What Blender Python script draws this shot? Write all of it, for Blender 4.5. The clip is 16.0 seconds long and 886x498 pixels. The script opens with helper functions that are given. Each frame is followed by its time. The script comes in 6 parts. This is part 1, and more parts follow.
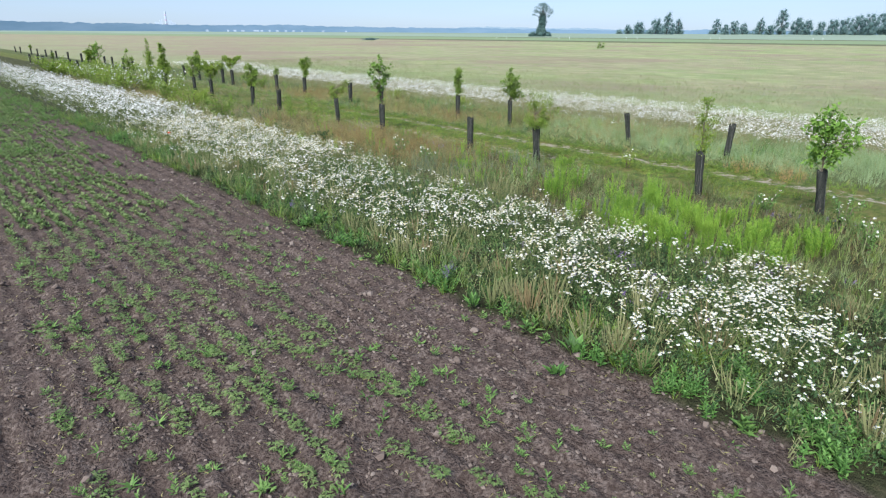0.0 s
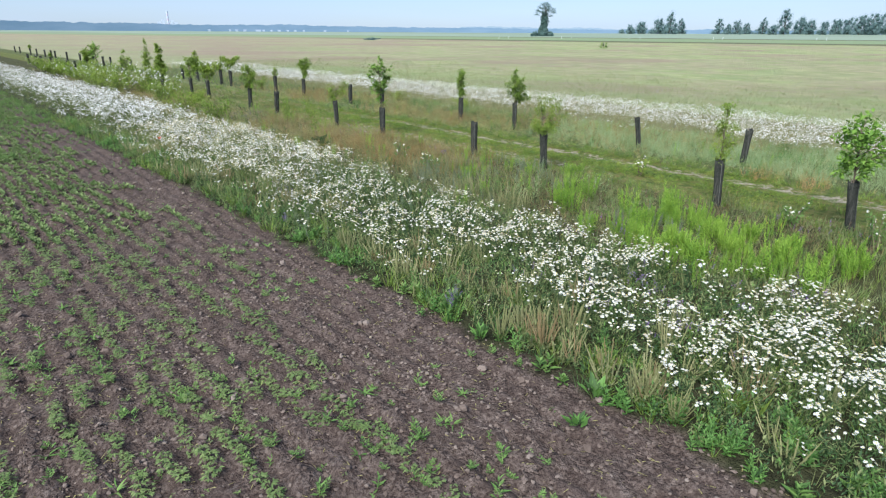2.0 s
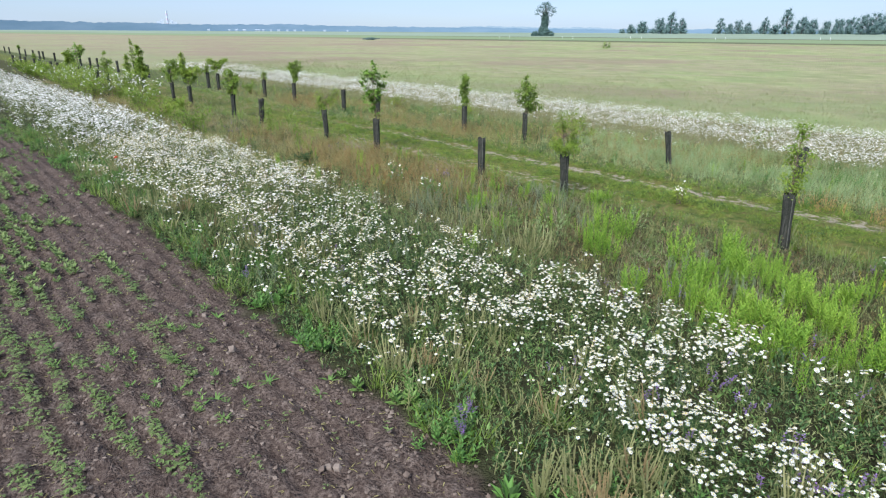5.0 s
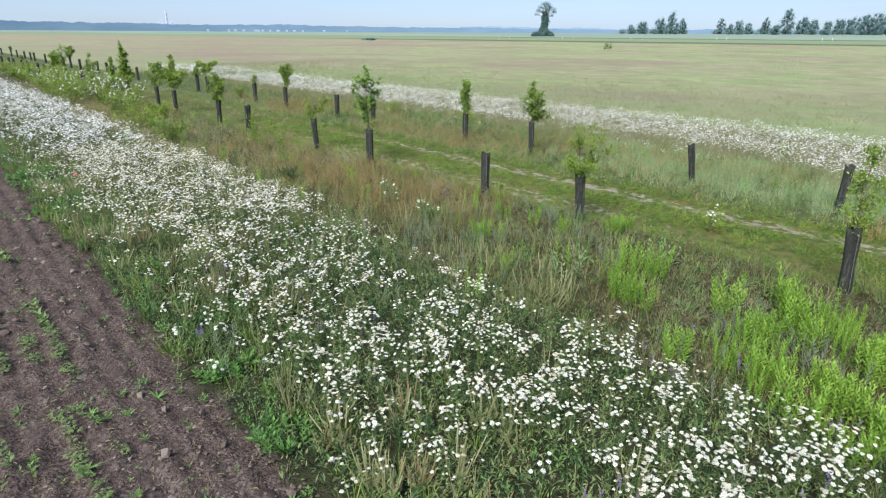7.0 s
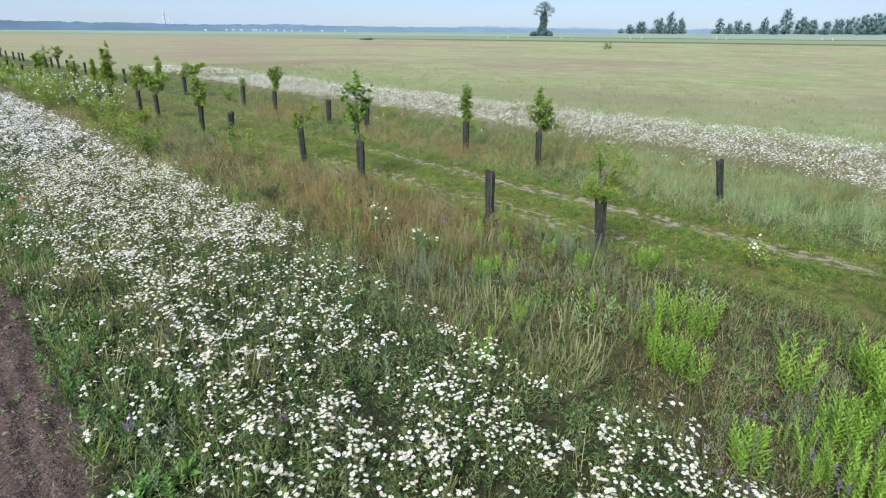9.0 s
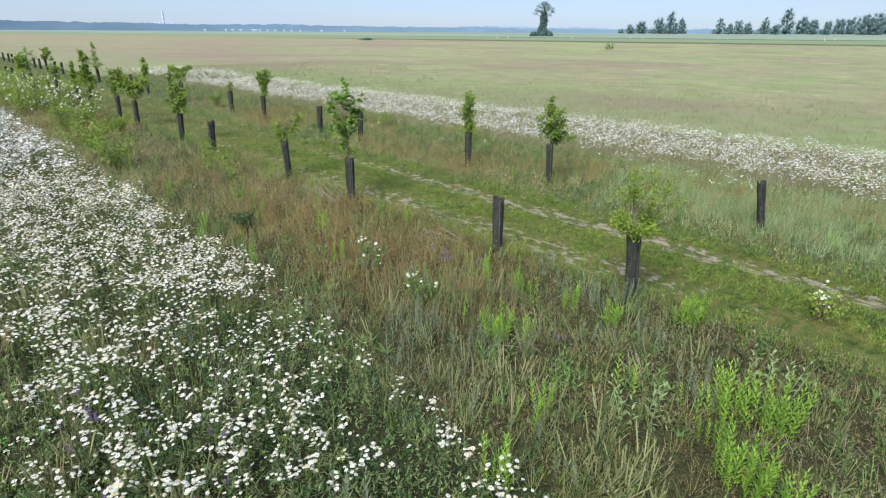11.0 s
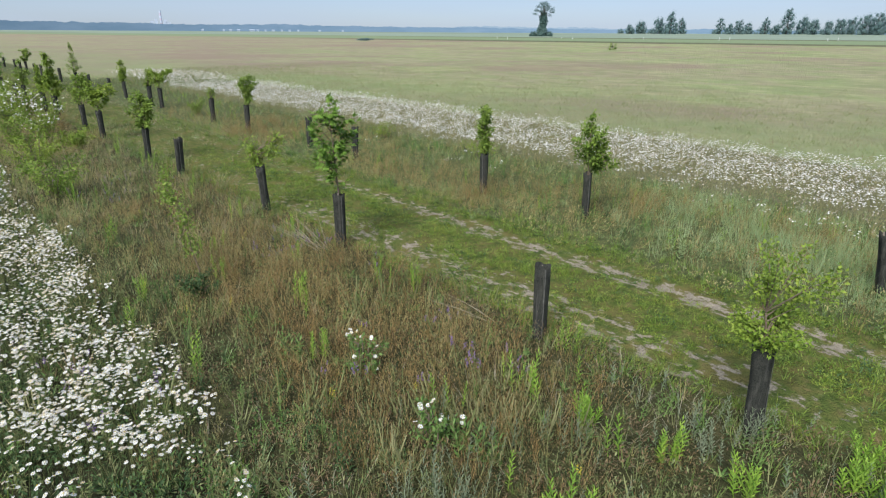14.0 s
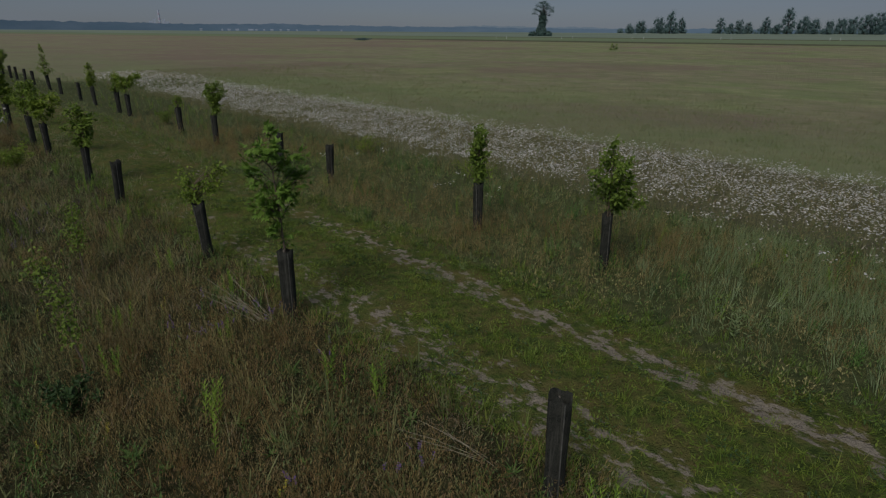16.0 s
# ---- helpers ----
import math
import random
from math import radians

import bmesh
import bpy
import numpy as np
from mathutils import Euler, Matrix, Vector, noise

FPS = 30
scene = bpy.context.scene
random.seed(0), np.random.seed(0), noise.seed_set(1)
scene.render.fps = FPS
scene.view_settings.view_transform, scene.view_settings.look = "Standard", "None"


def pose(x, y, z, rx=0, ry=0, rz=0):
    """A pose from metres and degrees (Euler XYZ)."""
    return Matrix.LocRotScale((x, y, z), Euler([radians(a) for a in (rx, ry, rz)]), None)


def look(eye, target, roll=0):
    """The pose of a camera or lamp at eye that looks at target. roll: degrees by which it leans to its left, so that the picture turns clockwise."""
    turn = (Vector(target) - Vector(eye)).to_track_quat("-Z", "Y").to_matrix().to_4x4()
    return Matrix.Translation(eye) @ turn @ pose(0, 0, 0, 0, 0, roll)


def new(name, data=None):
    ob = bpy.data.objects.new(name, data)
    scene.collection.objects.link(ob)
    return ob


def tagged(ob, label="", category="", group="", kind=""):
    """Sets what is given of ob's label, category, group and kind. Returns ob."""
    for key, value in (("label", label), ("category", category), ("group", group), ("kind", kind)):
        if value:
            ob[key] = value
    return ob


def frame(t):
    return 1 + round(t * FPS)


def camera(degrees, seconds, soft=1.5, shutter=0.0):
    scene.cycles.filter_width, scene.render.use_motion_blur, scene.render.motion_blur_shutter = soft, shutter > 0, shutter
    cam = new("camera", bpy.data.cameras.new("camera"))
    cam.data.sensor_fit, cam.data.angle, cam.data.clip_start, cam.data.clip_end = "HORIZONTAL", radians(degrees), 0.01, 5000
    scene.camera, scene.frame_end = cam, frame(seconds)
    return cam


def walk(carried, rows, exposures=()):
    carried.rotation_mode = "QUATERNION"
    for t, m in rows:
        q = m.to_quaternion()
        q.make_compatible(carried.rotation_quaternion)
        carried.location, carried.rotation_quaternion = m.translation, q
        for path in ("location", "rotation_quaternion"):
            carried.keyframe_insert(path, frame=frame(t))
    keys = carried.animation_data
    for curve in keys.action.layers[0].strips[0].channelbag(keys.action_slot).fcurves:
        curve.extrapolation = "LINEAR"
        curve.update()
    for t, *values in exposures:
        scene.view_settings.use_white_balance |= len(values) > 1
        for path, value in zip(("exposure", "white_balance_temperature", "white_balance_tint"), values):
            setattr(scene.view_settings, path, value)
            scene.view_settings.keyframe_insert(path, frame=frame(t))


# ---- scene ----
cam = camera(75.0, 16.0, 1.22)
PATH = [
    (0, (0.437, 0.214, 3.982), (1.716, 1.585, 3.286), 0.42),
    (0.5, (0.575, 0.381, 4.007), (1.852, 1.754, 3.311), 0.42),
    (1, (0.713, 0.549, 4.017), (1.989, 1.923, 3.321), 0.42),
    (1.5, (0.882, 0.734, 4.012), (2.157, 2.109, 3.315), 0.42),
    (2, (1.065, 0.937, 4.014), (2.340, 2.312, 3.317), 0.42),
    (2.5, (1.263, 1.173, 4.027), (2.537, 2.549, 3.330), 0.42),
    (3, (1.520, 1.483, 4.043), (2.794, 2.859, 3.346), 0.42),
    (3.5, (1.822, 1.847, 4.062), (3.097, 3.222, 3.363), 0.42),
    (4, (2.190, 2.271, 4.078), (3.465, 3.645, 3.380), 0.42),
    (6.5, (4.068, 4.298, 4.117), (5.343, 5.671, 3.419), 0.42),
    (7, (4.343, 4.600, 4.151), (5.619, 5.973, 3.454), 0.42),
    (7.5, (4.666, 4.956, 4.180), (5.943, 6.328, 3.482), 0.42),
    (8, (4.955, 5.277, 4.204), (6.233, 6.648, 3.506), 0.42),
    (8.5, (5.303, 5.651, 4.216), (6.582, 7.021, 3.518), 0.42),
    (9, (5.669, 6.059, 4.214), (6.949, 7.428, 3.516), 0.42),
    (11.5, (7.502, 8.058, 4.283), (8.783, 9.425, 3.585), 0.42),
    (12, (7.895, 8.500, 4.285), (9.178, 9.866, 3.586), 0.42),
    (12.5, (8.257, 8.912, 4.289), (9.540, 10.278, 3.591), 0.42),
    (13, (8.611, 9.350, 4.293), (9.895, 10.715, 3.594), 0.42),
    (13.5, (8.960, 9.861, 4.297), (10.245, 11.227, 3.599), 0.42),
    (14, (9.274, 10.456, 4.308), (10.559, 11.821, 3.610), 0.42),
    (14.5, (9.647, 11.069, 4.322), (10.933, 12.432, 3.623), 0.42),
    (15, (10.140, 11.651, 4.337), (11.427, 13.013, 3.637), 0.42),
    (15.5, (10.788, 12.134, 4.361), (12.075, 13.496, 3.662), 0.42),
    (16, (11.614, 12.487, 4.405), (12.900, 13.849, 3.706), 0.42),
]
EXPOSURES = [(0, 1.04, 6150, 7.6), (4, 1.03, 6200, 7.9), (8, 0.96, 6260, 8.5), (11.5, 0.92, 6380, 9.0), (13.6, 0.88, 6470, 9.4), (14.0, 0.73, 6490, 9.6), (14.5, 0.42, 6530, 10), (15.0, 0.02, 6580, 10.3), (15.5, -0.51, 6680, 11), (16.0, -1.2, 6730, 11.3)]
walk(cam, [(t, look(eye, target, roll)) for t, eye, target, roll in PATH], EXPOSURES)

# ---- light ----
SUN_EL, SUN_AZ = 46.0, 250.0      # degrees; azimuth clockwise from +y
world = bpy.data.worlds.new("sky")
scene.world = world
world.use_nodes = True
wn = world.node_tree
sky = wn.nodes.new("ShaderNodeTexSky")
sky.sky_type, sky.sun_disc = "NISHITA", False
sky.sun_elevation, sky.sun_rotation = radians(SUN_EL), radians(SUN_AZ)
sky.air_density, sky.dust_density, sky.ozone_density = 1.0, 0.5, 3.0
bg = wn.nodes["Background"]
bg.inputs["Strength"].default_value = 0.080
tone = wn.nodes.new("ShaderNodeMix")
tone.data_type, tone.blend_type = "RGBA", "MULTIPLY"
tone.inputs[0].default_value = 1.0
tone.inputs[7].default_value = (0.68, 0.755, 1.0, 1.0)
wn.links.new(sky.outputs["Color"], tone.inputs[6])
# a thin veil of high cloud, streaked along the horizon
where = wn.nodes.new("ShaderNodeTexCoord")
drawn = wn.nodes.new("ShaderNodeMapping")
drawn.inputs["Scale"].default_value = (1.0, 1.0, 7.0)
cirrus = wn.nodes.new("ShaderNodeTexNoise")
cirrus.inputs["Scale"].default_value, cirrus.inputs["Detail"].default_value = 2.6, 5.0
cover = wn.nodes.new("ShaderNodeMapRange")
for key, value in (("From Min", 0.35), ("From Max", 0.68), ("To Min", 0.35), ("To Max", 0.72)):
    cover.inputs[key].default_value = value
veil = wn.nodes.new("ShaderNodeMix")
veil.data_type = "RGBA"
veil.inputs[7].default_value = (3.9, 4.75, 6.0, 1.0)
wn.links.new(where.outputs["Generated"], drawn.inputs["Vector"])
wn.links.new(drawn.outputs["Vector"], cirrus.inputs["Vector"])
wn.links.new(cirrus.outputs["Fac"], cover.inputs["Value"])
wn.links.new(cover.outputs["Result"], veil.inputs[0])
wn.links.new(tone.outputs[2], veil.inputs[6])
wn.links.new(veil.outputs[2], bg.inputs["Color"])
sun_data = bpy.data.lights.new("sun", "SUN")
sun_data.energy, sun_data.angle, sun_data.color = 3.7, radians(30), (1.0, 0.97, 0.92)
sun = new("sun", sun_data)
ce, az = math.cos(radians(SUN_EL)), radians(SUN_AZ)
sun.matrix_world = look((0, 0, 0), (-ce * math.sin(az), -ce * math.cos(az), -math.sin(radians(SUN_EL))))

rng = np.random.default_rng(7)


# ---- materials ----
class Nodes:
    """A small helper to write node materials."""

    def __init__(self, name, rough=0.8, spec=0.25):
        self.mat = bpy.data.materials.new(name)
        self.mat.use_nodes = True
        self.t = self.mat.node_tree
        self.bsdf = self.t.nodes["Principled BSDF"]
        self.bsdf.inputs["Roughness"].default_value = rough
        self.bsdf.inputs["Specular IOR Level"].default_value = spec

    def node(self, kind, **values):
        n = self.t.nodes.new(kind)
        for k, v in values.items():
            n.inputs[k].default_value = v
        return n

    def link(self, a, b):
        self.t.links.new(a, b)

    def place(self, scale=(1, 1, 1)):
        g = self.node("ShaderNodeNewGeometry")
        m = self.node("ShaderNodeMapping", Scale=scale)
        self.link(g.outputs["Position"], m.inputs["Vector"])
        return m.outputs["Vector"]

    def noise(self, scale, detail=4.0, rough=0.55, stretch=(1, 1, 1), local=None):
        n = self.node("ShaderNodeTexNoise", Scale=scale, Detail=detail, Roughness=rough)
        self.link(local if local is not None else self.place(stretch), n.inputs["Vector"])
        return n.outputs["Fac"]

    def ramp(self, fac, *stops):
        r = self.node("ShaderNodeValToRGB")
        el = r.color_ramp.elements
        while len(el) < len(stops):
            el.new(0.5)
        for e, (p, c) in zip(el, stops):
            e.position, e.color = p, (*c, 1) if len(c) == 3 else c
        self.link(fac, r.inputs["Fac"])
        return r.outputs["Color"]

    def step(self, fac, a, b):
        m = self.node("ShaderNodeMapRange")
        m.interpolation_type = "SMOOTHSTEP"
        m.inputs["From Min"].default_value, m.inputs["From Max"].default_value = a, b
        self.link(fac, m.inputs["Value"])
        return m.outputs["Result"]

    def math(self, op, a, b):
        m = self.node("ShaderNodeMath")
        m.operation = op
        for k, v in enumerate((a, b)):
            if isinstance(v, (int, float)):
                m.inputs[k].default_value = v
            else:
                self.link(v, m.inputs[k])
        return m.outputs["Value"]

    def mix(self, fac, a, b, blend="MIX"):
        m = self.node("ShaderNodeMix")
        m.data_type, m.blend_type = "RGBA", blend
        for k, v in ((0, fac), (6, a), (7, b)):
            if isinstance(v, (int, float)):
                m.inputs[k].default_value = v
            elif isinstance(v, tuple):
                m.inputs[k].default_value = (*v, 1)
            else:
                self.link(v, m.inputs[k])
        return m.outputs[2]

    def bump(self, height, strength=0.5, distance=0.02):
        b = self.node("ShaderNodeBump", Strength=strength, Distance=distance)
        self.link(height, b.inputs["Height"])
        self.link(b.outputs["Normal"], self.bsdf.inputs["Normal"])

    def done(self, colour):
        self.link(colour, self.bsdf.inputs["Base Color"])
        return self.mat


def plant(name, stops, rough=0.6, glow=0.22, patch=0.35):
    """Leaves and blades: a shade for each one, drifting from patch to patch, with light coming through."""
    m = Nodes(name, rough, 0.3)
    g = m.node("ShaderNodeNewGeometry")
    own = g.outputs["Random Per Island"]
    drift = m.noise(0.7, 3.0)
    fac = m.math("ADD", m.math("MULTIPLY", own, 1 - patch), m.math("MULTIPLY", m.step(drift, 0.3, 0.7), patch))
    col = m.ramp(fac, *[(k / max(1, len(stops) - 1), c) for k, c in enumerate(stops)])
    m.done(col)
    tr = m.node("ShaderNodeBsdfTranslucent")
    m.link(col, tr.inputs["Color"])
    mx = m.node("ShaderNodeMixShader", Fac=glow)
    out = m.t.nodes["Material Output"]
    m.link(m.bsdf.outputs["BSDF"], mx.inputs[1])
    m.link(tr.outputs["BSDF"], mx.inputs[2])
    m.link(mx.outputs["Shader"], out.inputs["Surface"])
    return m.mat


def plain(name, stops, scale=12.0, rough=0.8, spec=0.25, bump=0.4, stretch=(1, 1, 1), metal=0.0):
    m = Nodes(name, rough, spec)
    tc = m.node("ShaderNodeTexCoord")
    mp = m.node("ShaderNodeMapping", Scale=stretch)
    m.link(tc.outputs["Object"], mp.inputs["Vector"])
    n = m.noise(scale, 5.0, local=mp.outputs["Vector"])
    m.bump(n, bump, 0.01)
    m.bsdf.inputs["Metallic"].default_value = metal
    return m.done(m.ramp(n, *[(0.25 + 0.5 * k / max(1, len(stops) - 1), c) for k, c in enumerate(stops)]))


# Strips of the field run along y: x of their borders.
SOIL_EDGE, FLOWER_END, TRACK_A, TRACK_B = 6.36, 10.2, 16.5, 18.8
ROW_A, ROW_B, STRIP_IN, STRIP_OUT = 15.65, 21.25, 24.6, 33.7


def ground_material():
    m = Nodes("field_ground", 0.95, 0.1)
    g = m.node("ShaderNodeNewGeometry")
    sep = m.node("ShaderNodeSeparateXYZ")
    m.link(g.outputs["Position"], sep.inputs[0])
    wob = m.math("MULTIPLY", m.math("SUBTRACT", m.noise(1.1, 3.0), 0.5), 1.1)
    x = m.math("ADD", sep.outputs["X"], wob)
    fine, mid, big = m.noise(22.0, 6.0, 0.7), m.noise(4.5, 5.0, 0.6), m.noise(0.5, 3.0)
    soil = m.ramp(mid, (0.28, (0.075, 0.055, 0.047)), (0.5, (0.132, 0.10, 0.086)), (0.75, (0.215, 0.172, 0.15)))
    # shade in the clefts: low spots of the fine relief are coloured darker
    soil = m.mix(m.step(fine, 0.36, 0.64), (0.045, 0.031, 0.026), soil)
    vor = m.node("ShaderNodeTexVoronoi", Scale=24.0, Randomness=1.0)
    bent = m.node("ShaderNodeVectorMath")
    bent.operation = "ADD"
    warp = m.node("ShaderNodeTexNoise", Scale=9.0, Detail=3.0)
    m.link(m.place(), warp.inputs["Vector"])
    shift = m.node("ShaderNodeVectorMath")
    shift.operation = "SCALE"
    shift.inputs["Scale"].default_value = 0.16
    m.link(warp.outputs["Color"], shift.inputs[0])
    m.link(m.place(), bent.inputs[0])
    m.link(shift.outputs["Vector"], bent.inputs[1])
    m.link(bent.outputs["Vector"], vor.inputs["Vector"])
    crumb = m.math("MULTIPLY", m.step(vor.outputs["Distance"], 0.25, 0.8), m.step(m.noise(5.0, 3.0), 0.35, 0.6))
    # gaps between crumbs, and furrow lines below, darkened in colour as shade
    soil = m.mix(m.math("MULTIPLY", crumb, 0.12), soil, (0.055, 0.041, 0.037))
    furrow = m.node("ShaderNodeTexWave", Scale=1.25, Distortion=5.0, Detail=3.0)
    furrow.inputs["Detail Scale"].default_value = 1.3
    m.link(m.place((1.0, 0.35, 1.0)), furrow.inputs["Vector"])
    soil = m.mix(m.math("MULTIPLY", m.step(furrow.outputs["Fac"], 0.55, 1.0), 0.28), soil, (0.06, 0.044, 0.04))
    # old thatch, its colour lowered for the shade between the plants
    shaded_thatch = m.ramp(mid, (0.3, (0.022, 0.022, 0.012)), (0.55, (0.042, 0.045, 0.022)), (0.75, (0.075, 0.065, 0.038)))
    moss = m.ramp(mid, (0.28, (0.036, 0.055, 0.015)), (0.46, (0.076, 0.106, 0.025)), (0.58, (0.114, 0.12, 0.037)), (0.72, (0.146, 0.118, 0.055)))
    bare = m.ramp(fine, (0.25, (0.17, 0.145, 0.11)), (0.55, (0.285, 0.25, 0.195)), (0.8, (0.39, 0.35, 0.285)))
    # bare sand in the two wheel tracks, broken by tufts
    lane_a = m.math("SUBTRACT", 1.0, m.step(m.math("ABSOLUTE", m.math("SUBTRACT", sep.outputs["X"], TRACK_A + 0.15), 0), 0.3, 1.0))
    lane_b = m.math("SUBTRACT", 1.0, m.step(m.math("ABSOLUTE", m.math("SUBTRACT", sep.outputs["X"], TRACK_B), 0), 0.12, 0.7))
    lanes = m.math("MAXIMUM", m.math("MULTIPLY", m.math("MULTIPLY", lane_a, 0.85), m.step(sep.outputs["Y"], 9.0, 13.0)), lane_b)
    lanes = m.math("MULTIPLY", lanes, m.math("SUBTRACT", 1.0, m.math("MULTIPLY", m.step(sep.outputs["Y"], 19.0, 30.0), 0.45)))
    worn = m.step(m.math("ADD", lanes, m.math("MULTIPLY", m.math("SUBTRACT", m.noise(6.0, 5.0, 0.7, (1.0, 0.55, 1.0)), 0.5), 4.8)), 0.86, 1.25)
    moss = m.mix(m.math("MULTIPLY", m.step(m.noise(1.3, 4.0, 0.6), 0.46, 0.66), 0.55), moss, (0.15, 0.12, 0.045))
    track = m.mix(worn, moss, bare)
    # meadow: long drifts of seeding grass, straw, pinkish and green
    drier = m.step(m.math("SUBTRACT", sep.outputs["Y"], m.math("MULTIPLY", sep.outputs["X"], 0.9)), -40.0, 120.0)
    streak = m.noise(0.03, 3.0, 0.6, (1.0, 0.8, 1.0))
    streak2 = m.noise(0.12, 3.0, 0.55, (1.0, 0.6, 1.0))
    meadow = m.ramp(streak, (0.36, (0.22, 0.27, 0.12)), (0.44, (0.265, 0.295, 0.142)), (0.5, (0.28, 0.265, 0.16)), (0.56, (0.23, 0.275, 0.125)), (0.64, (0.29, 0.31, 0.15)))
    meadow = m.mix(m.math("MULTIPLY", m.step(streak2, 0.42, 0.66), m.math("ADD", 0.4, m.math("MULTIPLY", drier, 0.5))), meadow, (0.235, 0.185, 0.138))
    meadow = m.mix(m.math("MULTIPLY", m.step(m.noise(1.2, 4.0, 0.65), 0.4, 0.7), 0.25), meadow, (0.17, 0.185, 0.09))
    tussock = m.noise(0.42, 4.0, 0.62, (1.0, 0.7, 1.0))
    meadow = m.mix(m.math("MULTIPLY", m.step(tussock, 0.48, 0.66), 0.55), meadow, (0.165, 0.205, 0.085))
    meadow = m.mix(m.math("MULTIPLY", m.math("SUBTRACT", 1.0, m.step(tussock, 0.32, 0.46)), 0.6), meadow, (0.345, 0.335, 0.185))
    drift = m.step(m.noise(0.026, 5.0, 0.66), 0.46, 0.62)
    meadow = m.mix(m.math("MULTIPLY", drift, m.math("ADD", 0.62, m.math("MULTIPLY", drier, 0.3))), meadow, (0.225, 0.165, 0.132))
    lush = m.math("SUBTRACT", 1.0, m.step(m.math("ADD", sep.outputs["X"], m.math("MULTIPLY", wob, 9.0)), 36.0, 52.0))
    meadow = m.mix(m.math("MULTIPLY", lush, 0.4), meadow, (0.18, 0.245, 0.10))
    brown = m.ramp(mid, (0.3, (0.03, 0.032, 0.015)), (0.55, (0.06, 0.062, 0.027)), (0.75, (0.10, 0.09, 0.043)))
    col = m.mix(m.step(x, SOIL_EDGE - 0.15, SOIL_EDGE + 0.15), soil, shaded_thatch)
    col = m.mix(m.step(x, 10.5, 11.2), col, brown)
    col = m.mix(m.step(x, 15.9, 16.4), col, track)
    litter = m.ramp(mid, (0.3, (0.05, 0.065, 0.025)), (0.55, (0.09, 0.105, 0.042)), (0.75, (0.145, 0.13, 0.065)))
    col = m.mix(m.step(x, 19.2, 19.9), col, litter)
    col = m.mix(m.math("MULTIPLY", m.step(x, STRIP_IN + 1.0, STRIP_IN + 2.4), 0.6), col, (0.185, 0.17, 0.11))
    meadow = m.mix(m.math("MULTIPLY", drier, 0.45), meadow, (0.25, 0.21, 0.15))
    col = m.mix(m.step(x, STRIP_OUT - 0.5, STRIP_OUT + 0.6), col, meadow)
    past = m.math("MULTIPLY", m.step(m.math("ADD", sep.outputs["Y"], m.math("MULTIPLY", wob, 6.0)), 74.0, 80.0), m.step(x, 22.5, 23.5))
    col = m.mix(past, col, meadow)
    # beyond the meadow: a dark ditch line, then flat green and pale fields
    far = m.math("ADD", m.math("MULTIPLY", sep.outputs["X"], 0.98), m.math("MULTIPLY", sep.outputs["Y"], 0.21))
    far = m.math("ADD", far, m.math("MULTIPLY", m.math("SUBTRACT", m.noise(0.02, 2.0), 0.5), 16.0))
    ditch = m.ramp(m.noise(0.3, 3.0), (0.3, (0.07, 0.085, 0.045)), (0.7, (0.13, 0.12, 0.075)))
    crop = m.ramp(m.noise(0.012, 3.0, 0.5, (1.0, 0.12, 1.0)), (0.35, (0.175, 0.225, 0.165)), (0.5, (0.215, 0.265, 0.205)), (0.65, (0.165, 0.21, 0.155)))
    near_side = m.math("SUBTRACT", 1.0, m.math("MULTIPLY", m.step(sep.outputs["Y"], 180.0, 420.0), 0.85))
    col = m.mix(m.math("MULTIPLY", m.step(far, 248.0, 262.0), near_side), col, ditch)
    col = m.mix(m.step(far, 272.0, 284.0), col, (0.175, 0.225, 0.125))
    col = m.mix(m.math("MULTIPLY", m.step(far, 345.0, 350.0), near_side), col, ditch)
    col = m.mix(m.step(far, 362.0, 368.0), col, crop)
    m.bump(m.math("SUBTRACT", m.math("ADD", fine, m.math("MULTIPLY", mid, 1.5)), m.math("MULTIPLY", crumb, 0.55)), 1.0, 0.035)
    return m.done(col)


GROUND = ground_material()
GRASS = plant("grass_blades", [(0.058, 0.105, 0.027), (0.11, 0.178, 0.044), (0.185, 0.255, 0.068), (0.285, 0.295, 0.12)])
FRESH = plant("fresh_grass", [(0.085, 0.155, 0.025), (0.15, 0.23, 0.04), (0.235, 0.31, 0.065)])
MOSSY = plant("short_turf", [(0.068, 0.12, 0.015), (0.126, 0.196, 0.024), (0.20, 0.262, 0.04), (0.24, 0.212, 0.063)])
GREYGREEN = plant("grey_green_herb", [(0.10, 0.13, 0.046), (0.17, 0.20, 0.077), (0.255, 0.27, 0.122)])
VIVID = plant("lush_leaves", [(0.06, 0.145, 0.032), (0.105, 0.22, 0.05), (0.175, 0.305, 0.08)])
SILVER = plant("silvery_leaves", [(0.105, 0.14, 0.08), (0.165, 0.205, 0.125), (0.245, 0.28, 0.185)])
STRAW = plant("dry_grass", [(0.24, 0.205, 0.08), (0.335, 0.30, 0.122), (0.445, 0.405, 0.185)])
RUSSET = plant("russet_seed_heads", [(0.168, 0.104, 0.038), (0.255, 0.17, 0.066), (0.36, 0.265, 0.115)])
BUFF = plant("buff_grass", [(0.235, 0.19, 0.115), (0.315, 0.265, 0.165), (0.40, 0.35, 0.225)])
DEAD = plant("dead_leaves", [(0.085, 0.057, 0.028), (0.14, 0.098, 0.048), (0.21, 0.16, 0.082)], glow=0.1)
TAN = plant("tan_seed_spikes", [(0.20, 0.15, 0.07), (0.27, 0.205, 0.105), (0.34, 0.275, 0.16)])
# dark green leaves, made darker still for the shade low in the stand
SHADY = plant("shaded_deep_green_leaves", [(0.026, 0.058, 0.019), (0.052, 0.102, 0.032), (0.10, 0.168, 0.056)])
